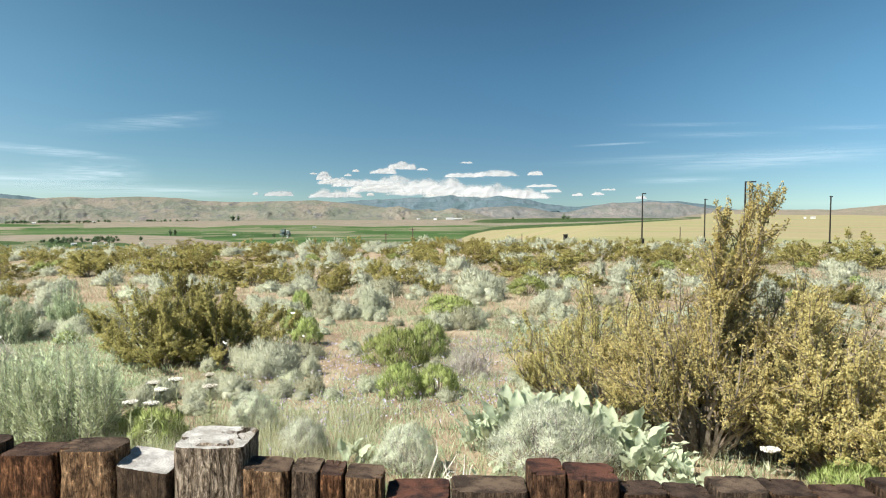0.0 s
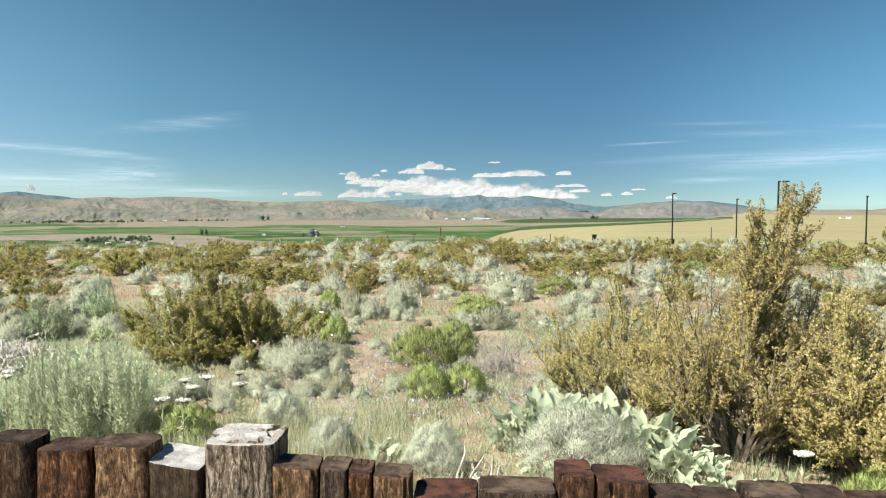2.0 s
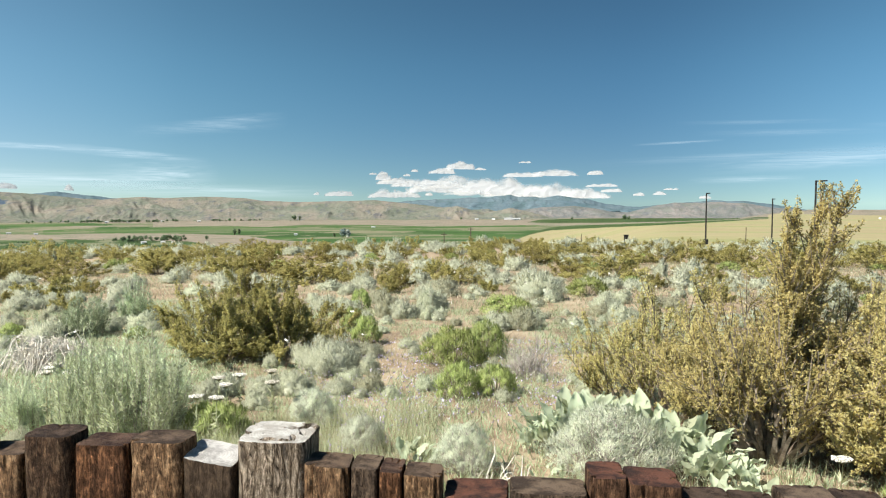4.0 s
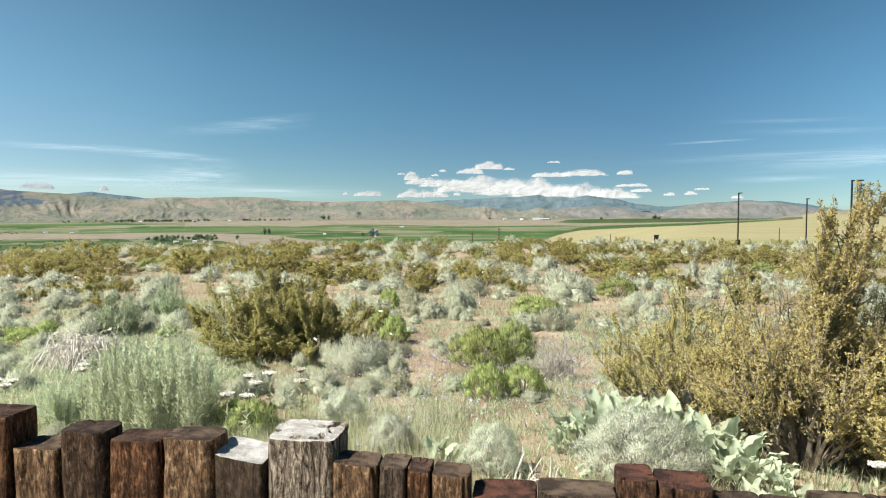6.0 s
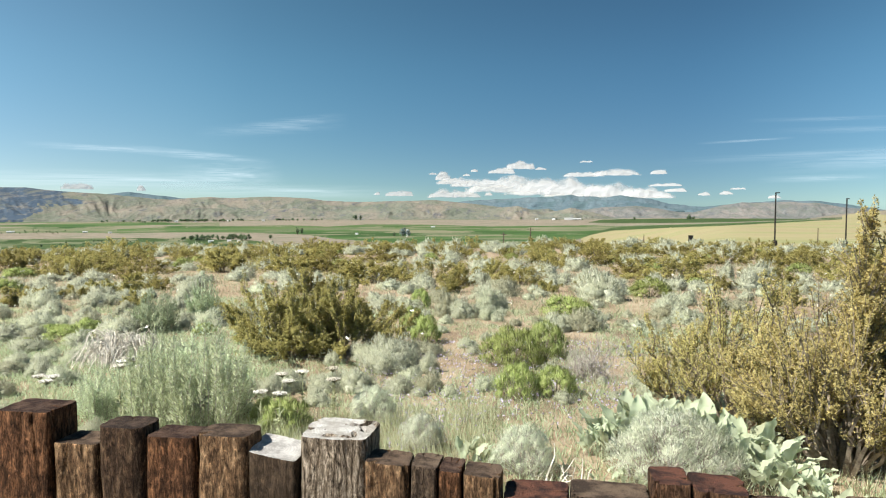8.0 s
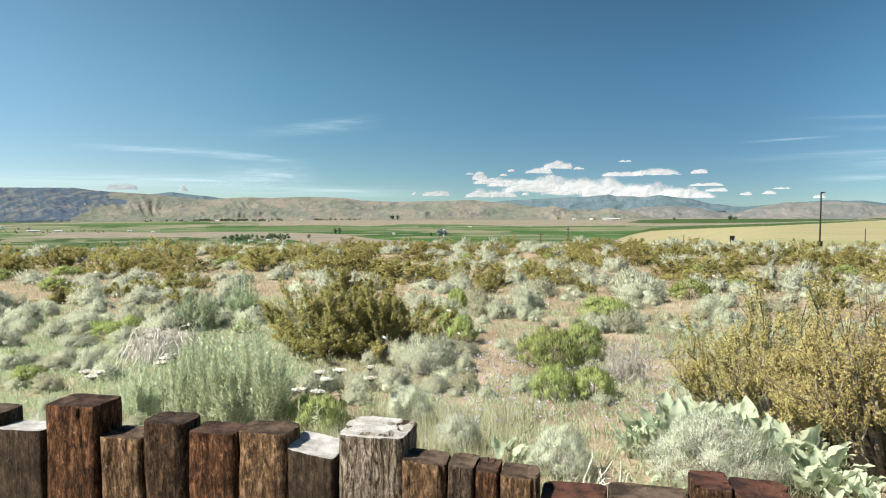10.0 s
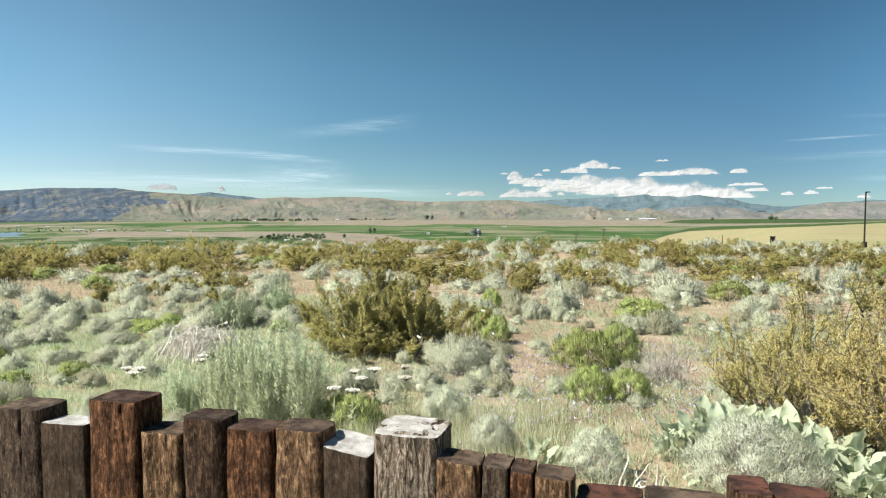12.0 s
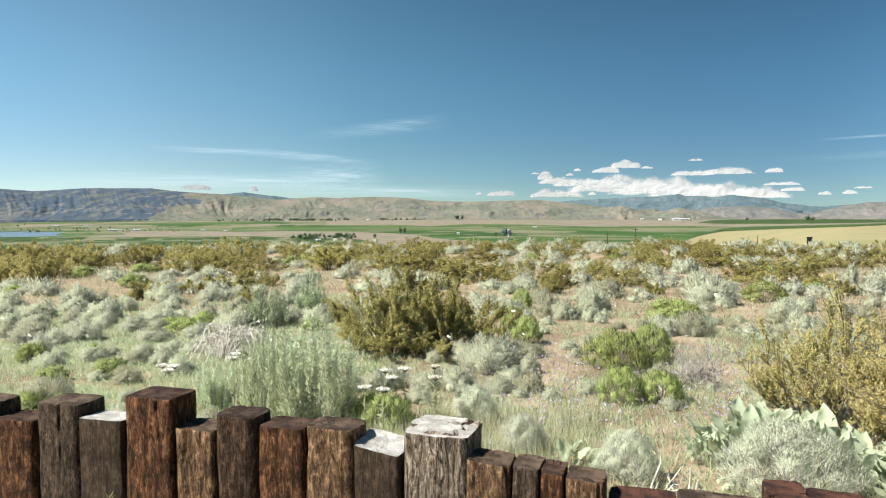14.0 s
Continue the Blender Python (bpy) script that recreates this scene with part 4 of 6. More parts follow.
def plant(name, meshes, place, turn, size, label, group):
    ob = tagged(new(name), label, "shrub", group)
    for me in meshes:
        tagged(child(me.name.split(".")[0], me, ob), kind="stuff")
    ob.matrix_basis = Matrix.Translation(place) @ Matrix.Rotation(turn, 4, "Z") @ Matrix.Diagonal((*size, 1))
    return ob


rnd = random.Random(4)

# bearing, range, width and height of the shrubs that stand out
BITTER_ROWS = ((-14.8, 21.17, 2.73, 0.87), (-10.2, 20.97, 1.6, 0.8), (-7.4, 21.86, 1.51, 0.72),
    (-16.3, 26.94, 1.63, 0.69), (-3.2, 20.4, 1.71, 0.73), (-4.9, 23.99, 1.28, 0.7), (7.9, 22.63, 2.67, 0.9), (5.2, 24.33, 1.63, 0.76), (-32.0, 26.01,
    1.27, 0.67), (-34.2, 27.08, 1.02, 0.59), (-30.2, 20.81, 0.81, 0.47), (-37.9, 47.34, 3.45, 0.94), (-35.5, 45.22, 2.76, 0.92), (-31.8, 36.81, 2.06,
    0.88), (-25.5, 39.24, 2.86, 0.69), (-21.0, 28.38, 1.48, 0.85), (-14.1, 36.34, 3.04, 0.66), (-1.4, 31.78, 1.93, 0.73), (26.7, 35.37, 3.38, 1.5),
    (29.8, 35.54, 3.07, 1.72))
BITTER_ROWS_TWO = ((21.2, 35.52, 2.79, 1.27), (17.7, 34.19, 2.24, 1.0), (9.4, 36.83, 2.22, 0.83), (-19.3, 18.13, 0.82, 0.68), (-46.7, 40.45, 2.96,
    1.56), (-42.9, 33.39, 2.53, 1.38), (-43.6, 39.69, 2.44, 1.3), (-39.3, 36.0, 2.29, 1.27), (-36.2, 29.85, 1.73, 1.08), (-46.1, 26.27, 1.76, 1.23),
    (-31.4, 21.27, 1.1, 0.55), (-33.8, 33.9, 1.99, 1.12), (-25.9, 32.1, 2.18, 0.92))
SAGE_ROWS = ((-13.3, 8.07, 0.8, 0.38), (-16.0, 7.1, 0.43, 0.26), (-10.7, 8.86, 0.47, 0.22), (-21.0, 21.11, 0.71, 0.55), (-13.7, 14.23, 0.76, 0.3),
    (-12.0, 14.18, 0.65, 0.25), (-8.9, 13.03, 0.55, 0.48), (-7.6, 12.86, 0.59, 0.34), (-9.6, 15.57, 0.6, 0.3), (-5.6, 14.15, 0.6, 0.49), (-5.7, 12.47,
    0.31, 0.25), (-4.9, 14.46, 0.55, 0.33), (-10.7, 19.74, 0.63, 0.42), (-6.0, 26.49, 1.26, 0.53), (-4.7, 17.35, 0.99, 0.34), (1.2, 27.73, 1.26,
    0.63), (2.9, 16.59, 1.31, 0.66), (2.0, 21.86, 0.82, 0.49), (11.9, 25.66, 0.63, 0.59), (13.6, 23.3, 0.56, 0.37), (11.3, 15.58, 0.68, 0.24), (17.0,
    23.43, 0.68, 0.41), (7.9, 14.86, 0.6, 0.33), (9.1, 15.9, 0.58, 0.29))
SAGE_ROWS_TWO = ((-36.1, 31.7, 0.77, 0.47), (-35.2, 25.61, 0.73, 0.24), (-34.6, 17.2, 0.73, 0.32), (-37.7, 17.49, 0.87, 0.46), (-33.8, 21.92, 1.06,
    0.27), (-32.6, 21.37, 0.74, 0.27), (-29.7, 34.65, 0.98, 0.39), (-28.2, 31.09, 1.12, 0.36), (-24.3, 24.93, 1.01, 0.48), (-38.0, 13.88, 0.83, 0.28),
    (-32.8, 11.98, 0.91, 0.35), (-31.7, 22.0, 0.77, 0.18), (-21.1, 7.25, 0.38, 0.24), (-18.1, 7.15, 0.38, 0.22), (-22.4, 7.04, 0.31, 0.21), (-10.2,
    7.03, 0.32, 0.19), (-15.1, 8.62, 0.39, 0.23), (8.5, 4.64, 0.80, 0.45), (-2.9, 4.59, 0.42, 0.32), (-14.6, 5.83, 0.39, 0.3), (-10.8, 5.01, 0.34,
    0.26), (-45.8, 15.5, 0.83, 0.36))
SAGE_ROWS_THREE = ((-41.6, 14.75, 0.82, 0.41), (-46.2, 12.23, 0.82, 0.33), (-43.1, 11.8, 0.73, 0.32), (-45.3, 7.34, 0.59, 0.35), (-37.4, 19.31, 0.83,
    0.42), (-38.6, 11.3, 0.64, 0.2), (-39.8, 9.42, 0.47, 0.2), (-36.3, 14.04, 0.61, 0.2), (-47.5, 18.35, 0.73, 0.36), (-43.4, 17.39, 0.83, 0.48))
GREEN_ROWS = ((-10.5, 9.92, 0.41, 0.42), (-11.5, 11.17, 0.42, 0.38), (-3.7, 8.21, 0.75, 0.49), (-1.1, 8.93, 0.55, 0.48), (-3.3, 6.68, 0.41, 0.37),
    (-0.4, 6.78, 0.42, 0.31), (0.3, 13.2, 0.86, 0.43), (1.6, 13.03, 0.5, 0.35), (6.6, 17.48, 1.0, 0.48), (-36.2, 11.79, 0.64, 0.29), (-35.0, 12.61,
    0.43, 0.26), (-10.9, 14.47, 0.44, 0.44), (-21.3, 5.67, 0.44, 0.3), (-22.6, 5.97, 0.3, 0.23), (29.3, 4.74, 0.47, 0.28), (-46.2, 10.07, 0.4, 0.27),
    (-24.2, 10.42, 0.32, 0.16))
FEATHER_ROWS = ((-27.3, 6.27, 0.91, 0.7), (-33.7, 6.82, 0.56, 0.45), (-29.6, 7.65, 0.65, 0.49), (-27.0, 5.88, 0.8, 0.72), (-30.1, 6.08, 0.64, 0.77),
    (-25.1, 7.11, 0.44, 0.39))
DARK_ROWS = ((-30.6, 12.05, 0.72, 0.58), (-27.1, 13.59, 0.69, 0.74), (-30.2, 12.39, 0.74, 0.57))

# the great golden bitterbrush, its trunks close together, and its lower neighbours: bearing, range, width, height, limbs, lean of the spire
HERO = ((9.2, 6.6, 1.40, 1.06, 17, None, "golden green bitterbrush spreading low beside the great bush"),
        (12.8, 6.2, 1.45, 1.36, 20, None, "golden bitterbrush with thin upright branches"),
        (16.9, 5.8, 1.35, 1.46, 28, None, "golden bitterbrush leaning towards the tall one"),
        (19.5, 5.35, 1.60, 1.76, 50, 0.25, "tall golden bitterbrush with a leafy forked spire"),
        (25.2, 5.6, 1.65, 1.66, 46, None, "dense golden bitterbrush beside the tall one"),
        (28.6, 5.3, 1.35, 1.30, 36, None, "golden brown bitterbrush in the dense thicket"),
        (33.0, 5.4, 1.50, 1.40, 34, None, "golden bitterbrush at the end of the thicket"))
for k, (az, r, w, h, limbs, leader, label) in enumerate(HERO):
    thin = az < 15
    ms = bitterbrush_meshes(50 + k, h, w, limbs, 15 if thin else 18, 34 if thin else 40, 4, 0.0128, M_GOLDGREEN if thin else M_GOLD, 0.25 if thin else 0.40, (0.0185 if thin else 0.022) / h, leader, 1.05 if thin else 0.95 if leader else 1.1, 0.26 if thin else 0.12, 1.35 if thin else 0.95, 0.5 if thin else 0.25)
    plant("bitterbrush", ms, at(az, r), radians(-az) if leader else 0.3 * k, (1, 1, 1), label, "golden bitterbrush thicket")

# the broad olive bitterbrush that stands alone before the paler shrubs
for seed, az, r, w, h, limbs, label in ((66, -21.0, 9.2, 2.0, 1.24, 44, "broad dark olive bitterbrush spreading like a fan"), (67, -16.6, 9.1, 2.1, 0.94, 46, "smaller olive bitterbrush grown into the broad one")):
    plant("bitterbrush", bitterbrush_meshes(seed, h, w, limbs, 18, 32, 4, 0.0165, M_BITTER, 0.20, 0.024 / h, None, 1.35, 0.10, 1.5, 0.15), at(az, r), 0.4, (1, 1, 1), label, "olive bitterbrush")

# kinds of plants, built once at three levels of detail
KIT = {}
for k in range(2):
    KIT["bitterbrush", 0, k] = bitterbrush_meshes(70 + k, 1.0, 1.4, 30, 14, 26, 4, 0.020, M_BITTER, 0.20, 0.026)
    KIT["rabbitbrush", 0, k] = cushion_meshes(120 + k, 1.0, 1.5, 30, 190, 0.11, 0.13, M_GREEN, None, 0.20, 0.24, 0.006, 1.7, 0.0, 0.02)
    KIT["wormwood", 0, k] = plume_meshes(130 + k, 1.0, 1.3, 95, 150, 0.042, 0.28, 0.068, M_FEATHER, M_GREY_TWIG, 0.9, 0.30, 0.10, 0.004, (0.62, 1.05), 0.8)
    KIT["big_sagebrush", 0, k] = plume_meshes(132 + k, 1.0, 1.2, 70, 90, 0.065, 0.26, 0.075, M_DARKSAGE, None, 0.95, 0.24, 0.14, 0.005, (0.62, 1.05), 0.7)
    KIT["grey_rabbitbrush", 0, k] = cushion_meshes(140 + k, 1.0, 1.6, 50, 480, 0.042, 0.17, M_SILVER, M_GREY_TWIG, 0.21, 0.28, 0.006, 0.7, 0.0)
for k in range(3):
    KIT["sagebrush", 0, k] = mound_meshes(90 + k, 1.0, 1.6, 52, 340, 0.100, 0.12, M_SAGE, M_GREY_TWIG, 0.17)
    KIT["bitterbrush", 1, k] = bitterbrush_meshes(80 + k, 1.0, 1.5, 26, 10, 14, 4, 0.035, M_BITTER, 0.06, 0.030, None, 1.42, 0.22, 1.5, 0.5)
    KIT["sagebrush", 1, k] = mound_meshes(100 + k, 1.0, 1.6, 34, 230, 0.120, 0.17, M_SAGE, M_GREY_TWIG, 0.20)
    KIT["rabbitbrush", 1, k] = cushion_meshes(110 + k, 1.0, 1.5, 22, 140, 0.115, 0.18, M_GREEN, None, 0.22, 0.24, 0.008, 1.6, 0.35, 0.04)
    KIT["bitterbrush", 2, k] = bitterbrush_meshes(180 + k, 1.0, 1.6, 26, 6, 11, 3, 0.046, M_BITTER, 0.04, 0.036, None, 1.42, 0.22, 1.5, 0.5)
    KIT["sagebrush", 2, k] = mound_meshes(200 + k, 1.0, 1.6, 22, 110, 0.16, 0.22, M_SAGE, M_GREY_TWIG, 0.23)
    KIT["rabbitbrush", 2, k] = cushion_meshes(210 + k, 1.0, 1.5, 16, 95, 0.13, 0.26, M_GREEN, None, 0.26, 0.24, 0.01, 1.4, 0.4, 0.06)
NATURAL = {"bitterbrush": 1.4, "sagebrush": 1.40, "rabbitbrush": 1.5, "wormwood": 1.3, "big_sagebrush": 1.2, "grey_rabbitbrush": 1.6}
taken = [(*at(-33.4, 9.0)[:2], 0.55), (*at(-33.2, 8.2)[:2], 0.5), (*at(-31.6, 9.4)[:2], 0.4)]
far_sage = []


def put(kind, az, r, w, h, level=None):
    level = (0 if r < (9.6 if w > 0.36 else 5.5) else 1 if r < 20 else 2) if level is None else level
    kit = [k for k in KIT if k[0] == kind and k[1] == level] or [k for k in KIT if k[0] == kind]
    nat = NATURAL[kind]
    taken.append((*at(az, r)[:2], w / 2))
    if kind == "sagebrush" and r > 19:
        far_sage.append((KIT[rnd.choice(kit)], Matrix.Translation(at(az, r)) @ Matrix.Rotation(rnd.uniform(0, 6.28), 4, "Z") @ Matrix.Diagonal((w / nat, w / nat, h, 1))))
        return None
    return plant(kind, KIT[rnd.choice(kit)], at(az, r), rnd.uniform(0, 6.28), (w / nat, w / nat, h), LABELS[kind], "shrubs of the plain")


for az, r, w, h in BITTER_ROWS + BITTER_ROWS_TWO:
    put("bitterbrush", az, r, w, h * 1.03)
for az, r, w, h in SAGE_ROWS + SAGE_ROWS_TWO + SAGE_ROWS_THREE:
    put("grey_rabbitbrush" if r < 6 else "sagebrush", az, r, w * (1.0 if r < 6 else 0.86 if az < -24 else 0.95), h * (1.0 if r < 6 else 0.92 if az < -24 else 1.02))
for az, r, w, h in GREEN_ROWS:
    put("rabbitbrush", az, r, w * 1.04, h)
for az, r, w, h in FEATHER_ROWS:
    put("wormwood", az, r, w * 1.15, h * 1.12, 0)
for az, r, w, h in DARK_ROWS:
    put("big_sagebrush", az, r, w * 1.05, h * 1.22, 0)

# dead shrubs
for az, r, w, h, material, droop, label in (
        (2.0, 7.7, 0.65, 0.50, M_GREY_TWIG, 0.0, "grey dried-out shrub of bare twigs"), (-46.2, 11.0, 0.5, 0.25, M_GREY_TWIG, 0.0, "grey dried-out shrub of bare twigs"),
        (-33.3, 9.4, 1.0, 0.42, M_PALE_TWIG, 0.2, "bleached dead shrub with drooping tangled twigs"), (-31.2, 10.3, 0.44, 0.22, M_PALE_TWIG, 0.2, "small bleached dead shrub"),
        (-1.9, 4.30, 0.55, 0.26, M_PALE_TWIG, 0.0, "bleached bare stems by the fence"), (1.0, 4.25, 0.40, 0.20, M_PALE_TWIG, 0.0, "bleached bare stems by the fence")):
    near = r < 5
    me = bare_meshes(int(r * 100), h, w, material, 9 if near else 170 if droop else 70, 1 if droop else 2 if near else 8, 0.008 if near else 0.005, droop)
    ob = tagged(new("dead_shrub"), label, "shrub")
    tagged(child("wood", me, ob), kind="stuff")
    ob.location = at(az, r)
    taken.append((*at(az, r)[:2], w / 2))

# the rest of the plain
filler = random.Random(21)


def is_free(p, gap):
    return all((p.x - x) ** 2 + (p.y - y) ** 2 > (s * 0.75 + gap) ** 2 for x, y, s in taken)


def scatter(kind, count, r0, r1, wide, ratio, level, a0=-52, a1=35, gap=0.6):
    done = tries = 0
    while done < count and tries < count * 14:
        tries += 1
        r = math.sqrt(filler.uniform(r0 * r0, r1 * r1))
        az = filler.uniform(a0, a1)
        w = filler.uniform(*wide)
        if is_free(at(az, r), w / 2 * gap):
            put(kind, az, r, w, w * filler.uniform(*ratio), level)
            done += 1


scatter("bitterbrush", 16, 14, 24, (0.8, 1.6), (0.42, 0.55), 1, gap=0.5)
scatter("bitterbrush", 18, 25, 44, (1.4, 2.4), (0.34, 0.46), 2, -52, -33, 0.15)
scatter("bitterbrush", 105, 24, 62, (1.4, 2.6), (0.36, 0.52), 2, gap=0.18)
scatter("sagebrush", 50, 9, 18, (0.3, 0.6), (0.42, 0.6), 1)
scatter("sagebrush", 80, 18, 24, (0.45, 0.9), (0.38, 0.54), 2, gap=0.4)
scatter("sagebrush", 130, 24, 64, (0.6, 1.2), (0.38, 0.55), 2, gap=0.3)
scatter("sagebrush", 110, 44, 66, (1.0, 1.8), (0.42, 0.6), 2, gap=0.15)
scatter("bitterbrush", 42, 46, 64, (1.6, 2.8), (0.38, 0.52), 2, gap=0.1)
scatter("rabbitbrush", 50, 14, 58, (0.5, 1.0), (0.42, 0.55), 2, gap=0.4)
scatter("sagebrush", 70, 11, 22, (0.25, 0.5), (0.5, 0.75), 2, gap=0.35)
scatter("sagebrush", 30, 5.0, 8.5, (0.16, 0.36), (0.5, 0.8), 1)
scatter("sagebrush", 70, 6.5, 14, (0.12, 0.28), (0.45, 0.75), 1, -20, 14)
scatter("sagebrush", 45, 8, 16, (0.2, 0.42), (0.45, 0.7), 1, -52, -24, 0.4)
scatter("sagebrush", 12, 11, 19, (0.35, 0.65), (0.42, 0.6), 1, -52, -24, 0.45)
scatter("rabbitbrush", 14, 6.5, 16, (0.25, 0.5), (0.45, 0.6), 2, -52, -24, 0.4)


def far_growth(name, label, pairs):
    """All the shrubs too far off to pick apart, joined."""
    V, F, N, k = [], [], [], 0
    for (wood, leaves), m in pairs:
        n = len(leaves.vertices)
        co, tri = np.empty(n * 3, dtype=np.float32), np.empty(len(leaves.loops), dtype=np.int32)
        leaves.vertices.foreach_get("co", co)
        leaves.loops.foreach_get("vertex_index", tri)
        A = np.array(m)
        V.append(co.reshape(-1, 3) @ A[:3, :3].T + A[:3, 3])
        out = LEAF_NORMALS[leaves.name] @ np.linalg.inv(A[:3, :3])
        N.append(out / np.linalg.norm(out, axis=1, keepdims=True))
        F.append(tri.reshape(-1, 3) + k)
        k += n
    me = mesh_of(name, np.concatenate(V), np.concatenate(F), M_SAGE, True, None, np.concatenate(N))
    tagged(new(name, me), label, "shrubs", kind="stuff")


far_growth("far_sagebrush", "pale sagebrush covering the farther part of the plain", far_sage)


# ---- grass, litter and small flowers between the shrubs ----
def polar_points(rng, n, r0, r1, a0=-52.0, a1=35.0, patch=None, seed=0.0):
    """n points on the plain; patch keeps them where a broad noise is high."""
    az = rng.uniform(a0, a1, n * 3)
    r = np.sqrt(rng.uniform(r0 * r0, r1 * r1, n * 3))
    a = np.radians(az)
    x, y = r * np.sin(a), r * np.cos(a)
    if patch is not None:
        keep = value_noise(x * 0.8 + seed, y * 0.8 + seed, 3) + rng.normal(0, 0.12, len(x)) > patch
        x, y, az, r = x[keep], y[keep], az[keep], r[keep]
    x, y, az, r = x[:n], y[:n], az[:n], r[:n]
    return np.stack([x, y, land(az, r)], 1)


def blades(name, label, material, seed, tufts, per, r0, r1, length, width, patch, lean=0.5, a0=-52.0, a1=35.0, radius=0.05):
    rng = np.random.default_rng(seed)
    C = polar_points(rng, tufts, r0, r1, a0, a1, patch, seed)
    n = len(C) * per
    P = np.repeat(C, per, 0) + np.concatenate([rng.normal(0, radius, (n, 2)), np.zeros((n, 1))], 1)
    D = np.concatenate([rng.normal(0, lean, (n, 2)), np.ones((n, 1))], 1)
    size = np.repeat(rng.uniform(0.6, 1.25, len(C)), per)
    L = rng.uniform(*length, n) * size
    up = np.concatenate([rng.normal(0, 0.35, (n, 2)), np.ones((n, 1))], 1)
    me = leaf_mesh(name, P, D, L, rng.uniform(*width, n), rng, material, up, 0.25, 0.4)
    tagged(new(name, me), label, "grass", kind="stuff")


blades("dry_grass", "sparse dry straw-coloured grass between the shrubs", M_STRAW, 301, 5600, 9, 4.6, 14, (0.03, 0.09), (0.0025, 0.005), -0.12, 0.9)
blades("dry_grass_beyond", "dry straw-coloured grass farther out on the plain", M_STRAW, 302, 10500, 6, 13, 40, (0.06, 0.18), (0.008, 0.02), -0.25, 0.6, radius=0.12)
blades("low_green_growth", "low grey green growth covering the sandy ground", M_DARKSAGE, 303, 9000, 11, 3.2, 14, (0.03, 0.10), (0.005, 0.010), -0.12, 0.7)
blades("low_growth_west", "dense low grey green growth on the plain", M_DARKSAGE, 309, 6500, 10, 5.5, 18, (0.03, 0.09), (0.006, 0.011), -0.15, 0.9, -52.0, -22.0, 0.07)
blades("low_green_growth_beyond", "low grey green growth farther out", M_DARKSAGE, 304, 9500, 6, 13, 40, (0.05, 0.13), (0.010, 0.020), -0.22, 0.7, radius=0.14)
blades("green_grass", "patches of fresh green grass", M_GRASS, 305, 2000, 9, 3.0, 16, (0.05, 0.16), (0.003, 0.006), 0.12, 0.4)
blades("tall_grass", "tall pale green grass behind the fence", M_GRASS, 306, 560, 14, 3.4, 6.2, (0.10, 0.24), (0.0025, 0.005), -0.3, 0.3, -26.0, -5.0)
blades("tall_grass_east", "tall pale green grass behind the fence", M_GRASS, 307, 160, 12, 3.4, 5.0, (0.10, 0.22), (0.0025, 0.005), -0.4, 0.3, -5.0, 33.0)
blades("tall_grass_west", "tall pale grass and herbs behind the fence", M_DARKSAGE, 308, 800, 12, 3.6, 8.0, (0.06, 0.15), (0.003, 0.006), -0.3, 0.5, -52.0, -26.0)


def flecks(name, label, material, seed, n, r0, r1, size, up, patch, a0, a1, category):
    rng = np.random.default_rng(seed)
    P = polar_points(rng, n, r0, r1, a0, a1, patch, seed)
    m = len(P)
    P[:, 2] += rng.uniform(*up, m)
    up = rng.normal(0, 0.3, (m * 3, 3)) + [0, 0, 1]
    me = leaf_mesh(name, np.repeat(P, 3, 0), rng.normal(0, 1, (m * 3, 3)) + [0, 0, 0.4], rng.uniform(*size, m * 3), rng.uniform(*size, m * 3) * 0.8, rng, material, up, 0.1, 0.3, "diamond")
    tagged(new(name, me), label, category, kind="stuff")


flecks("violet_flowers", "tiny pale violet flowers scattered over the soil", M_VIOLET, 311, 1700, 4.6, 10, (0.010, 0.022), (0.02, 0.07), 0.02, -16, 6, "flowers")
flecks("white_flowers", "tiny white flowers scattered among the shrubs", M_PETAL, 312, 420, 7, 45, (0.02, 0.045), (0.25, 0.65), -0.2, -52, 35, "flowers")


def build_litter():
    rng = np.random.default_rng(313)
    P = polar_points(rng, 5200, 2.6, 13)
    a = rng.uniform(0, 6.28, len(P))
    L = rng.uniform(0.02, 0.10, len(P))
    B = P + np.stack([np.cos(a) * L, np.sin(a) * L, rng.uniform(0.0, 0.02, len(P))], 1)
    V, F = tube_cloud(P + [0, 0, 0.006], B + [0, 0, 0.006], 0.0022, 0.0014)
    tagged(new("plant_litter", mesh_of("plant_litter", V, F, M_GREY_TWIG)), "dry twigs and straw litter on the sand", "litter", kind="stuff")


build_litter()


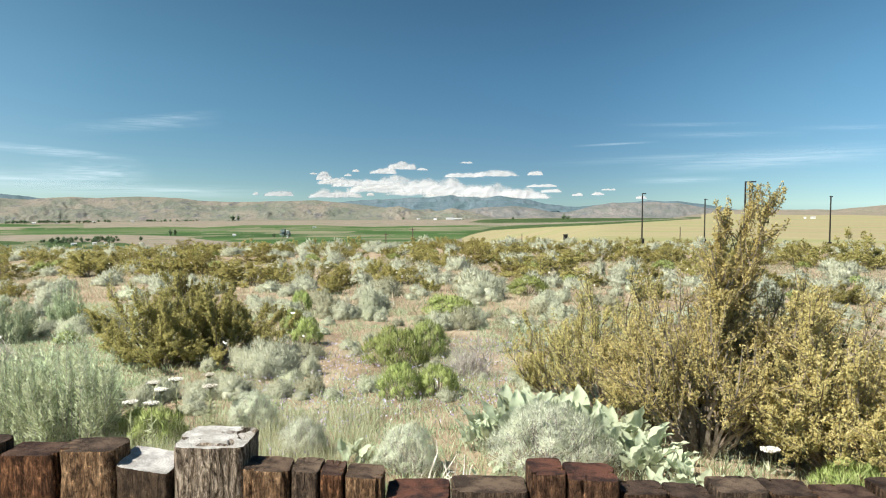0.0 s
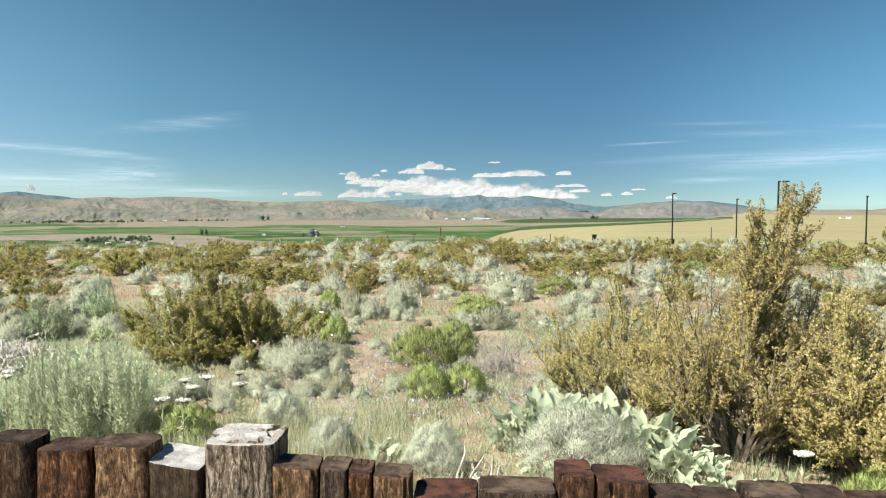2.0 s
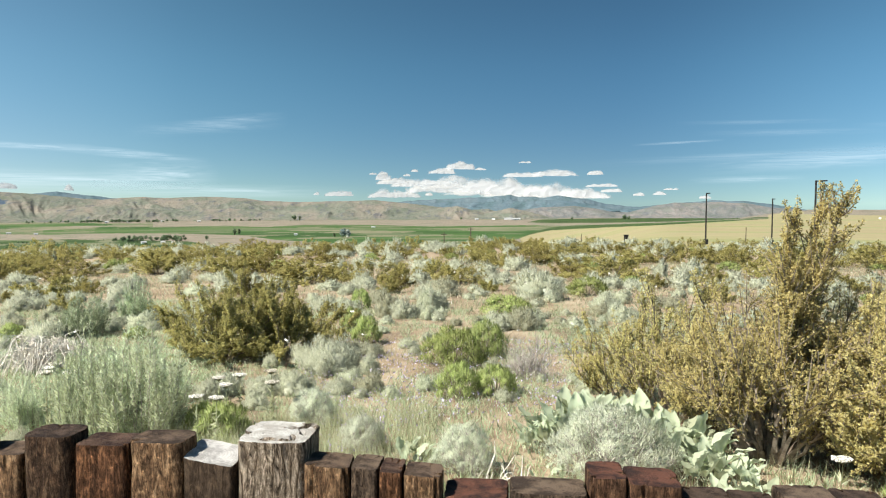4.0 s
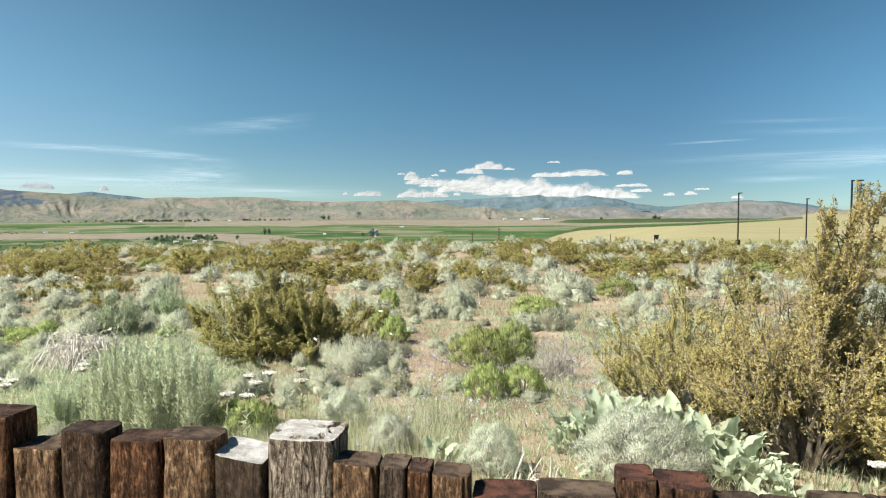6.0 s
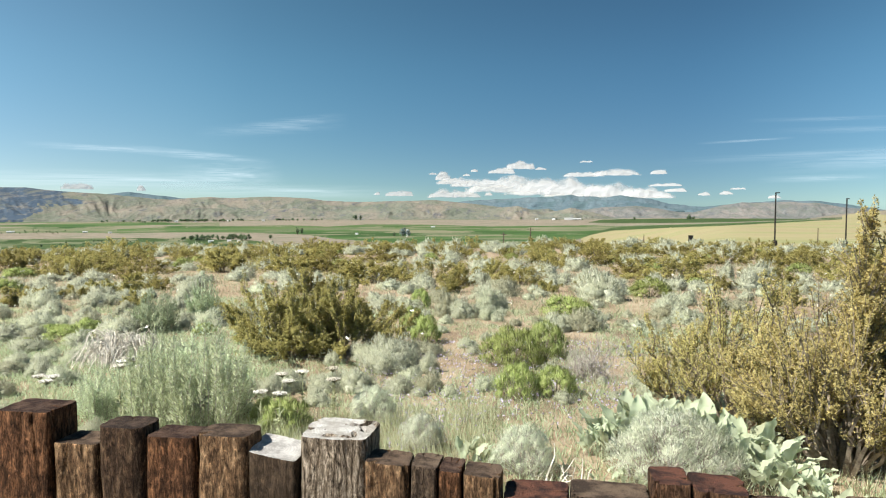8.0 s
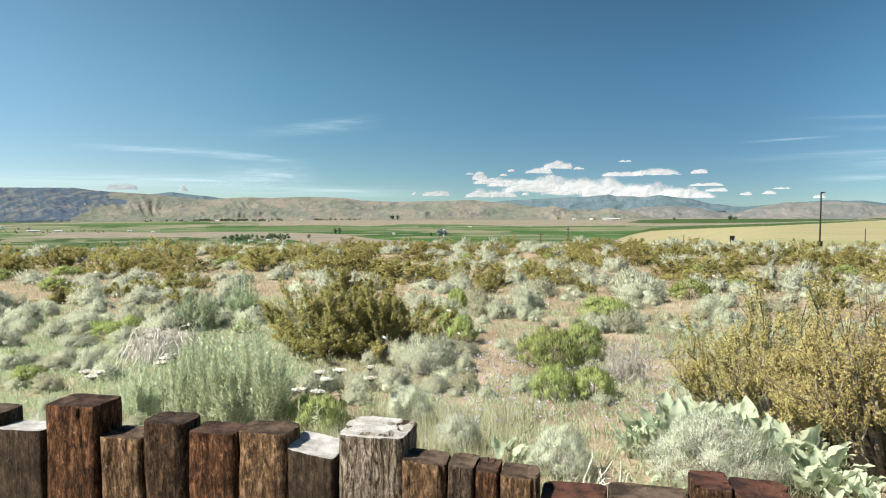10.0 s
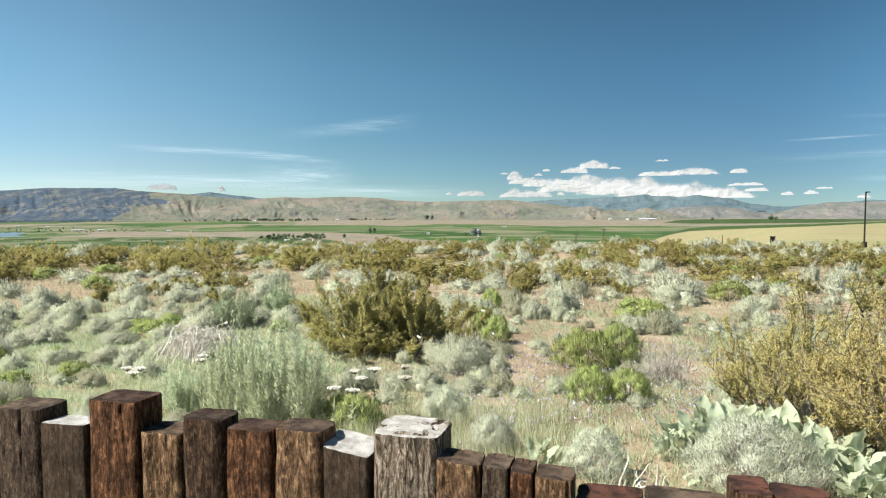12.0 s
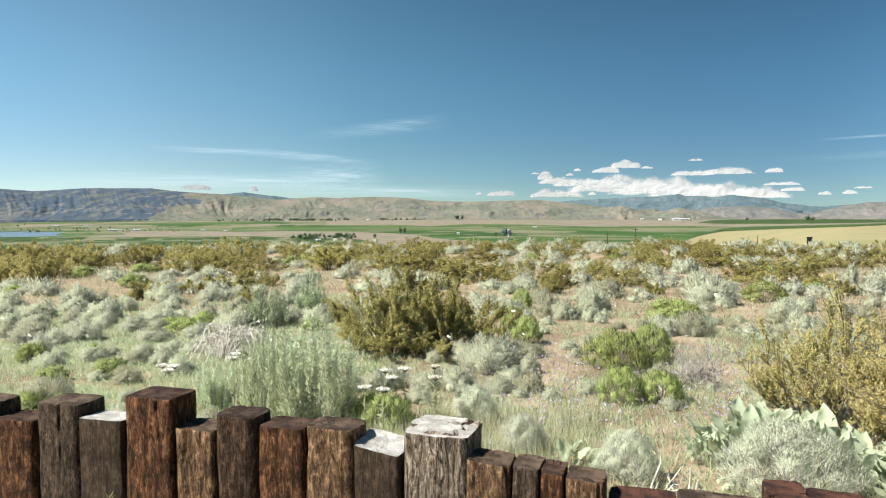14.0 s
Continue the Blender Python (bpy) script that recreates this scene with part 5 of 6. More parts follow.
# ---- balsamroot: clumps of large upright leaves ----
def balsam_leaf_mesh(seed):
    """One arrow-shaped leaf, folded along its rib and curling, on its stalk; 1 unit long."""
    rng = np.random.default_rng(seed)
    u = np.linspace(0, 1, 8)
    half = 0.145 * np.sin(np.pi * np.clip(u * 0.93 + 0.07, 0, 1) ** 0.72) ** 0.8
    half[0], half[-1] = 0.10, 0.004
    v = np.array([-1, -0.5, 0, 0.5, 1.0])
    U, S = np.meshgrid(u, v, indexing="ij")
    curl = rng.uniform(0.1, 0.5)
    X = S * half[:, None]
    Z = 0.50 + U * 0.50 * math.cos(curl * 0.6) + 0.0 * S
    Y = -curl * U ** 2 * 0.35 + np.abs(S) * half[:, None] * 0.55 + 0.03 * np.sin(U * 14 + S * 2 + seed) * np.abs(S)
    V = np.stack([X, Y, Z], -1).reshape(-1, 3)
    i = np.arange(40).reshape(8, 5)
    F = np.stack([i[:-1, :-1], i[:-1, 1:], i[1:, 1:], i[1:, :-1]], -1).reshape(-1, 4)
    F = np.concatenate([F[:, [0, 1, 2]], F[:, [0, 2, 3]]])
    stalk = tube_cloud(np.array([[0, 0, 0.0]]), np.array([[0, 0, 0.54]]), 0.014, 0.009)
    return mesh_of("leaf", *joined([(V, F), stalk]), M_BALSAM, True)


BALSAM = [balsam_leaf_mesh(400 + k) for k in range(5)]
for az, r, size, count in ((3.4, 5.1, 0.46, 11), (4.6, 5.2, 0.60, 12), (6.2, 5.2, 0.68, 13), (7.9, 5.25, 0.70, 12), (9.6, 5.3, 0.66, 11), (11.8, 5.1, 0.62, 12), (13.4, 5.0, 0.62, 13), (14.8, 4.8, 0.56, 13), (16.6, 4.6, 0.46, 12),
                           (18.4, 4.3, 0.36, 11), (-6.8, 4.75, 0.34, 9), (15.6, 4.1, 0.36, 9), (10.6, 5.4, 0.42, 8), (20.2, 4.15, 0.26, 8), (-7.6, 4.4, 0.2, 6), (4.4, 4.5, 0.24, 7), (17.8, 4.0, 0.3, 8)):
    clump = tagged(new("balsamroot"), "clump of large grey green arrow-shaped balsamroot leaves", "plant", "balsamroot clumps")
    clump.location = at(az, r)
    for k in range(int(count * 2.4)):
        ob = child("leaf", rnd.choice(BALSAM), clump)
        turn, tilt, s = rnd.uniform(0, 6.28), rnd.uniform(0.10, 0.95), size * rnd.uniform(0.36, 0.66)
        ob.matrix_basis = (Matrix.Translation((rnd.uniform(-0.17, 0.17), rnd.uniform(-0.13, 0.13), -0.01)) @ Matrix.Rotation(turn, 4, "Z")
                           @ Matrix.Rotation(tilt, 4, "X") @ Matrix.Rotation(rnd.uniform(-0.5, 0.5), 4, "Z") @ Matrix.Scale(s, 4))


# ---- yarrow: flat white flower heads on stems ----
def yarrow_meshes(seed, h):
    rng = np.random.default_rng(seed)
    n = 84
    a, q = rng.uniform(0, 6.28, n), np.sqrt(rng.uniform(0, 1, n)) * 0.044
    T = np.stack([np.cos(a) * q, np.sin(a) * q, h - 0.10 * q + rng.normal(0, 0.002, n)], 1)
    fork = np.array([[0.004, 0, h - 0.035]])
    rays = tube_cloud(np.repeat(fork, n, 0), T, 0.0012, 0.001)
    stem = tube_cloud(np.array([[0, 0, -0.02]]), fork, 0.004, 0.003)
    P = np.repeat(T, 7, 0)
    D = np.stack([np.cos(np.tile(np.arange(7) * 0.9, n)), np.sin(np.tile(np.arange(7) * 0.9, n)), np.full(n * 7, 0.15)], 1)
    lp = np.stack([np.zeros(40), np.zeros(40), rng.uniform(0.02, h * 0.7, 40)], 1)
    up = np.tile([[0.0, 0.0, 1.0]], (n * 7, 1))
    head = leaf_mesh("flower_head", P, D, np.full(n * 7, 0.014), np.full(n * 7, 0.013), rng, M_PETAL, up, 0.05, 0.15, "diamond")
    leaves = leaf_mesh("foliage", lp, rng.normal(0, 1, (40, 3)) + [0, 0, 0.8], np.full(40, 0.06), np.full(40, 0.012), rng, M_GRASS, up[:40])
    return mesh_of("stem", *joined([stem, rays]), M_GRASS), head, leaves


# bearing, slope below eye level of the flower head, and range
for k, (az, dip, r) in enumerate(((-21.5, 0.224, 5.9), (-20.0, 0.222, 5.9), (-17.7, 0.219, 5.8), (-17.6, 0.234, 5.6), (-23.1, 0.246, 5.5), (-21.0, 0.234, 5.7), (-21.7, 0.250, 5.4),
                                  (-32.7, 0.194, 6.5), (-32.3, 0.190, 6.6), (-32.0, 0.193, 6.6), (-32.9, 0.199, 6.4), (-37.1, 0.205, 6.5), (-37.5, 0.210, 6.4), (-37.9, 0.203, 6.6),
                                  (-31.4, 0.202, 6.4), (24.0, 0.305, 4.4))):
    p = at(az, r)
    h = EYE - dip * r - p.z
    ob = tagged(new("yarrow"), "yarrow with a flat white flower head on a thin stem", "flower", "yarrow flowers")
    for me in yarrow_meshes(500 + k, h):
        child(me.name.split(".")[0], me, ob)
    ob.location = p

# a weed reaching up in front of the posts
weed = tagged(new("weed"), "fresh green weed growing up in front of the posts", "plant")
for me in plume_meshes(610, 0.74, 0.30, 14, 40, 0.05, 0.2, 0.03, M_GREEN, M_GRASS, 0.22):
    child(me.name.split(".")[0], me, weed)
weed.location = (-1.95, 2.16, 0)


# ---- lamp posts, stakes and poles ----
def box(bm, cx, cy, cz, sx, sy, sz, bevel=0.0):
    m = Matrix.Translation((cx, cy, cz)) @ Matrix.Diagonal((sx, sy, sz, 1))
    made = bmesh.ops.create_cube(bm, size=1, matrix=m)
    if bevel:
        edges = {e for v in made["verts"] for e in v.link_edges}
        bmesh.ops.bevel(bm, geom=list(edges), offset=bevel, segments=2, affect="EDGES", profile=0.5)
    return bm


def rod(bm, p, q, ra, rb, sides=10):
    p, q = Vector(p), Vector(q)
    m = Matrix.Translation((p + q) / 2) @ (q - p).to_track_quat("Z", "Y").to_matrix().to_4x4()
    bmesh.ops.create_cone(bm, cap_ends=True, segments=sides, radius1=ra, radius2=rb, depth=(q - p).length, matrix=m)
    return bm


def street_lamp(az, r, top_slope, turn, arm):
    base = at(az, r)
    h = EYE + top_slope * r - base.z
    lamp = tagged(new("street_lamp"), "dark steel lamp post with a short arm and flat lamp head", "street lamp", "lamp posts along the road")
    lamp.location = base
    lamp.rotation_euler = (0, 0, radians(turn))
    part("base_plate", box(bmesh.new(), 0, 0, 0.25, 0.42, 0.42, 0.6, 0.02), M_STEEL, lamp)
    part("pole", rod(bmesh.new(), (0, 0, 0), (0, 0, h), 0.085, 0.07, 12), M_STEEL, lamp)
    part("arm", box(bmesh.new(), arm * 0.35, 0, h - 0.05, arm * 0.7, 0.07, 0.09, 0.01), M_STEEL, lamp)
    part("lamp_head", box(bmesh.new(), arm * 0.8, 0, h - 0.03, arm * 0.55, 0.34, 0.10, 0.03), M_STEEL, lamp)


street_lamp(15.08, 84, 0.0135, 58, 0.75)
street_lamp(22.2, 66, 0.0275, 8, 0.8)
street_lamp(27.65, 92, 0.0086, 60, 0.8)
street_lamp(19.5, 97, 0.0058, 62, 0.8)


def stake(name, label, az, r, top_slope, thick):
    base = at(az, r)
    ob = tagged(new(name), label, "post")
    h = EYE - top_slope * r - base.z
    part("shaft", rod(bmesh.new(), (0, 0, -0.2), (0, 0, h), thick, thick * 0.8), M_TIMBER, ob)
    ob.location = base
    return ob, h


for az, r, slope, thick in ((-2.36, 200, 0.0315, 0.17), (-4.43, 200, 0.0385, 0.15)):
    ob, h = stake("utility_pole", "dark wooden utility pole below the edge of the plain", az, r, slope, thick)
    part("crossarm", box(bmesh.new(), 0, 0, h - 0.5, 1.6, 0.12, 0.14), M_TIMBER, ob)
for az, r, slope in ((17.8, 82, 0.030), (24.0, 78, 0.030), (6.1, 80, 0.040)):
    stake("marker_stake", "thin wooden marker stake at the field's edge", az, r, slope, 0.05)
kiosk = tagged(new("utility_box"), "dark metal utility box on a post at the field's edge", "utility box")
kiosk.location = at(9.42, 70)
part("cabinet", box(bmesh.new(), 0, 0, 0.75, 0.36, 0.3, 0.75, 0.03), M_STEEL, kiosk)
part("leg", box(bmesh.new(), -0.12, 0, 0.2, 0.1, 0.3, 0.5), M_STEEL, kiosk)
part("leg", box(bmesh.new(), 0.12, 0, 0.2, 0.1, 0.3, 0.5), M_STEEL, kiosk)
part("lid", box(bmesh.new(), 0, 0, 1.14, 0.44, 0.36, 0.06, 0.02), M_STEEL, kiosk)


# ---- trees and buildings down in the valley ----
def tree_meshes(seed, material, slim):
    """A far tree, 1 high: tapered trunk with limbs, crown of many leaf tufts in uneven clumps."""
    rng = np.random.default_rng(seed)
    n = 16
    C = rng.normal(0, 1, (n, 3))
    C /= np.linalg.norm(C, axis=1, keepdims=True)
    C = C * np.array([0.30 * slim, 0.30 * slim, 0.32]) * rng.uniform(0.35, 1.0, (n, 1)) + [0, 0, 0.58]
    trunk = [tube_cloud(np.array([[0, 0, -0.05]]), np.array([[0, 0, 0.55]]), 0.05, 0.02), tube_cloud(np.repeat([[0, 0, 0.3]], n, 0), C, 0.018, 0.006)]
    per = 11
    P = np.repeat(C, per, 0) + rng.normal(0, 0.085, (n * per, 3)) * [slim, slim, 1]
    out = P - [0, 0, 0.45]
    return mesh_of("trunk", *joined(trunk), M_TWIG), leaf_mesh("crown", P, rng.normal(0, 1, (n * per, 3)), np.full(n * per, 0.20), np.full(n * per, 0.15), rng, material, out, 0.1, 0.5, "diamond")


TREES = {"round": [tree_meshes(700 + k, M_TREE, 1.15) for k in range(3)], "slim": [tree_meshes(710 + k, M_TREE, 0.5) for k in range(2)],
         "willow": [tree_meshes(720, M_WILLOW, 1.0)]}


def far_range(az, drop):
    """The range at which the valley floor lies that far below eye level (in thousandths)."""
    r = np.geomspace(900, 3550, 500)
    return float(r[np.argmin(np.abs((EYE - land(az, r)) / r * 1000 - drop))])


def tree(az, drop, tall, form="round", r=None, label="dark green tree standing in the valley"):
    """tall: in thousandths of the range."""
    r = r or far_range(az, drop)
    ob = tagged(new("tree"), label, "tree", "valley trees")
    for me in rnd.choice(TREES[form]):
        child(me.name.split(".")[0], me, ob)
    h = tall / 1000 * r
    ob.matrix_basis = Matrix.Translation(at(az, r)) @ Matrix.Rotation(rnd.uniform(0, 6), 4, "Z") @ Matrix.Scale(h, 4)


for az, drop, tall, form in ((-15.9, 21.5, 7.5, "round"), (-15.5, 21.5, 6.0, "slim"), (-20.3, 40, 9, "slim"), (-19.95, 40, 8, "slim"), (-12.9, 44, 6, "round"), (-22.3, 46, 6, "round"),
                             (-12.25, 45, 12, "willow"), (-11.85, 45, 10, "willow"), (9.3, 21.5, 7, "round"), (9.6, 21.5, 5.5, "round"), (5.4, 21.5, 4, "round"), (-3.1, 21.5, 4, "round")):
    tree(az, drop, tall, form)
for a0, a1, d0, d1, count, tall in ((-28.6, -23.6, 43, 47.5, 60, (3.5, 6.5)), (-34.0, -24.2, 21.2, 22.8, 70, (1.6, 3.6)), (-30.3, -26.8, 21.4, 22.4, 34, (2.4, 4.6)), (-22.0, -18.4, 21.4, 22.2, 26, (1.8, 3.8)), (-46.5, -41.0, 29, 34, 36, (1.3, 2.7)), (-41, -36, 31, 35, 28, (1.2, 2.5)),
                                    (-24, -14, 21.4, 22.0, 18, (0.9, 1.8)), (-2.4, 1.6, 20.5, 22.5, 8, (1.4, 2.6)), (-50, -45, 23, 31, 16, (1.1, 2.2)), (-38, -24, 44, 52, 50, (1.6, 3.6))):
    for _ in range(count):
        tree(rnd.uniform(a0, a1), rnd.uniform(d0, d1), rnd.uniform(*tall))


def house(az, drop, wide, high, turn, label, r=None):
    """A plain gabled building; wide and high in thousandths of the range."""
    r = r or far_range(az, drop)
    w, h = wide / 1000 * r, high / 1000 * r
    d = min(w * 0.6, h * 2.2)
    ob = tagged(new("house"), label, "house", "valley buildings")
    ob.location, ob.rotation_euler = at(az, r), (0, 0, radians(turn - az))
    part("wall", box(bmesh.new(), 0, 0, h * 0.2, w, d, h * 0.9), M_WHITE, ob)
    bm = bmesh.new()
    e = 0.06 * w
    vs = [bm.verts.new(p) for p in ((-w / 2 - e, -d / 2 - e, h * 0.62), (w / 2 + e, -d / 2 - e, h * 0.62), (w / 2 + e, 0, h), (-w / 2 - e, 0, h), (-w / 2 - e, d / 2 + e, h * 0.62), (w / 2 + e, d / 2 + e, h * 0.62))]
    for f in ((0, 1, 2, 3), (3, 2, 5, 4), (0, 3, 4), (1, 5, 2), (0, 4, 5, 1)):
        bm.faces.new([vs[k] for k in f])
    part("roof", bm, M_ROOF, ob)
    for k in (-0.28, 0.05, 0.3):
        part("window", box(bmesh.new(), k * w, -d / 2 - 0.02, h * 0.38, w * 0.09, 0.1, h * 0.2), M_STEEL, ob)


for az, drop, wide, high, turn in ((0.5, 21.0, 9, 3.0, 4), (1.1, 21.3, 12, 2.6, 0), (-1.9, 21.2, 4, 2.4, 20), (-0.6, 21.2, 4, 2.2, -15), (-26.6, 49, 6, 3.0, 10), (-25.3, 49, 5, 3.2, -12), (-24.6, 49, 3.5, 2.6, 15),
                                   (26.6, 18.5, 5, 2.6, 12), (26.1, 18.5, 2.5, 2.2, -10), (-9.9, 31.5, 5, 1.6, 0), (-15.8, 41, 4, 2.5, 0), (-41.0, 32.0, 13, 2.0, 0), (-39.5, 32.4, 8, 2.0, 0), (-35.0, 34, 5, 1.8, 0),
                                   # the last one, narrow and tall, stands in for a white silo
                                   (-33.4, 35.2, 4, 1.8, 8), (-29.0, 22.5, 4, 2.0, 0), (-27.6, 22.3, 4, 2.0, 5), (-25.3, 22.0, 4, 1.8, 0), (-22.8, 22.0, 4, 1.8, 0), (-44.6, 26, 5, 1.6, 0), (-42.8, 27, 4, 1.6, 4), (-11.9, 44, 3, 10, 0)):
    house(az, drop, wide, high, turn, "small pale gabled building in the valley, the tallest one standing for a silo")


# ---- clouds ----
def cloud_material(name, through_share):
    m, nt, b, out = nodes_of(name)
    b.inputs["Base Color"].default_value = (0.52, 0.53, 0.545, 1)
    gloss(b, 1.0, 0.0)
    puff = noise_of(nt, 0.022, 8, 0.62)
    bump_of(nt, b, puff, 0.12, 8.0)
    tr, mx = nt.nodes.new("ShaderNodeBsdfTranslucent"), nt.nodes.new("ShaderNodeMixShader")
    tr.inputs[0].default_value = (0.50, 0.515, 0.535, 1)
    mx.inputs[0].default_value = through_share
    nt.links.new(b.outputs[0], mx.inputs[1])
    nt.links.new(tr.outputs[0], mx.inputs[2])
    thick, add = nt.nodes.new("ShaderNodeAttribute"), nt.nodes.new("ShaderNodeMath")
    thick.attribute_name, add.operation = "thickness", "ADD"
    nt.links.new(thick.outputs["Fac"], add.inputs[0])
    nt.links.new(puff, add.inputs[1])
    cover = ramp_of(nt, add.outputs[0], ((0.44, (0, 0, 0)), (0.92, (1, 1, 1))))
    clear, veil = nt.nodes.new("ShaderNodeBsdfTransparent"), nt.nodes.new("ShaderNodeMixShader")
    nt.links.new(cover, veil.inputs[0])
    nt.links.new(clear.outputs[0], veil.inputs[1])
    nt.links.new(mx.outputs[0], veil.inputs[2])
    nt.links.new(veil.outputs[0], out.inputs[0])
    return m


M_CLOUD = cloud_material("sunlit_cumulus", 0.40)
CLOUD_R = 4820.0


def cumulus(seed, az, slope, wide, high):
    """A heap cloud at bearing az whose base is slope above eye level; wide and high in thousandths of the range: a billowing relief that thins out at its rim."""
    w, h = wide / 1000 * CLOUD_R, high / 1000 * CLOUD_R
    u, v = np.linspace(-1.1, 1.1, int(min(220, 20 + wide * 1.4))), np.linspace(-0.25, 1.3, int(min(48, 14 + high * 2)))
    U, W = np.meshgrid(u, v, indexing="ij")
    asp = w / h / 2
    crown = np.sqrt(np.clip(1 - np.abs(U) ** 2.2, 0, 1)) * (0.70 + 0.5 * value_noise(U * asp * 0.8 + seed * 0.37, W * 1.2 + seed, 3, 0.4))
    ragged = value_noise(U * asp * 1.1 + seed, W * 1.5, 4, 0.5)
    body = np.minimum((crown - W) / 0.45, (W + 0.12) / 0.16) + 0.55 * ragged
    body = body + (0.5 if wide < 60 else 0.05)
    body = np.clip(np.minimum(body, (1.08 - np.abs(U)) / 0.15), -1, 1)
    billow = 1 - np.abs(value_noise(U * asp * 1.8 + seed * 2, W * 2.0, 3, 0.45))
    deep = h * 0.28 * smooth_step(-0.3, 1.0, crown - W) * (0.5 + 0.5 * billow)
    lean = -W * 0.5 * h
    X, Y, Z = U * w / 2, -deep - lean, W * h
    nu, nv = U.shape
    i = np.arange(nu * nv).reshape(nu, nv)
    F = np.stack([i[:-1, :-1], i[1:, :-1], i[1:, 1:], i[:-1, 1:]], -1).reshape(-1, 4)
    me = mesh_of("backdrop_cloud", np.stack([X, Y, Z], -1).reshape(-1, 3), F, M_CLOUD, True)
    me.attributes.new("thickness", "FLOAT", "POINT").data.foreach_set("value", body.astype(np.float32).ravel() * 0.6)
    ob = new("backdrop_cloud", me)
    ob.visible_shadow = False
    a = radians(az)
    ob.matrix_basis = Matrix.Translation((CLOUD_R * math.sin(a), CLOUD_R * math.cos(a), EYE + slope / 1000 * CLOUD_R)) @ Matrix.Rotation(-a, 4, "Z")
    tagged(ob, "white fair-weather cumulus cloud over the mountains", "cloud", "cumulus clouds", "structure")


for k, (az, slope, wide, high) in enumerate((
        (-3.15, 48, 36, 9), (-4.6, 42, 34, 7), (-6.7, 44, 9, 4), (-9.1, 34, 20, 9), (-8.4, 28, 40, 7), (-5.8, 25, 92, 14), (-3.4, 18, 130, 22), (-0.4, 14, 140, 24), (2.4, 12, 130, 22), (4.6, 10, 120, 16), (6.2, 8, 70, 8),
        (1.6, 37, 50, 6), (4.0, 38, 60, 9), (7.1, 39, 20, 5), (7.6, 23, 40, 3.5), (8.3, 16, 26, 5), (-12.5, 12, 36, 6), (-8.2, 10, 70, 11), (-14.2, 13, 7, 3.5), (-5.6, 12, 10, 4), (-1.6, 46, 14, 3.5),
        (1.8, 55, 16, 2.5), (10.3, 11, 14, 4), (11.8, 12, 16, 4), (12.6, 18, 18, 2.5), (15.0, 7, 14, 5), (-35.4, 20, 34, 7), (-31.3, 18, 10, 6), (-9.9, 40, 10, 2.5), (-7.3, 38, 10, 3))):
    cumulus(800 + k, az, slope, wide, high)


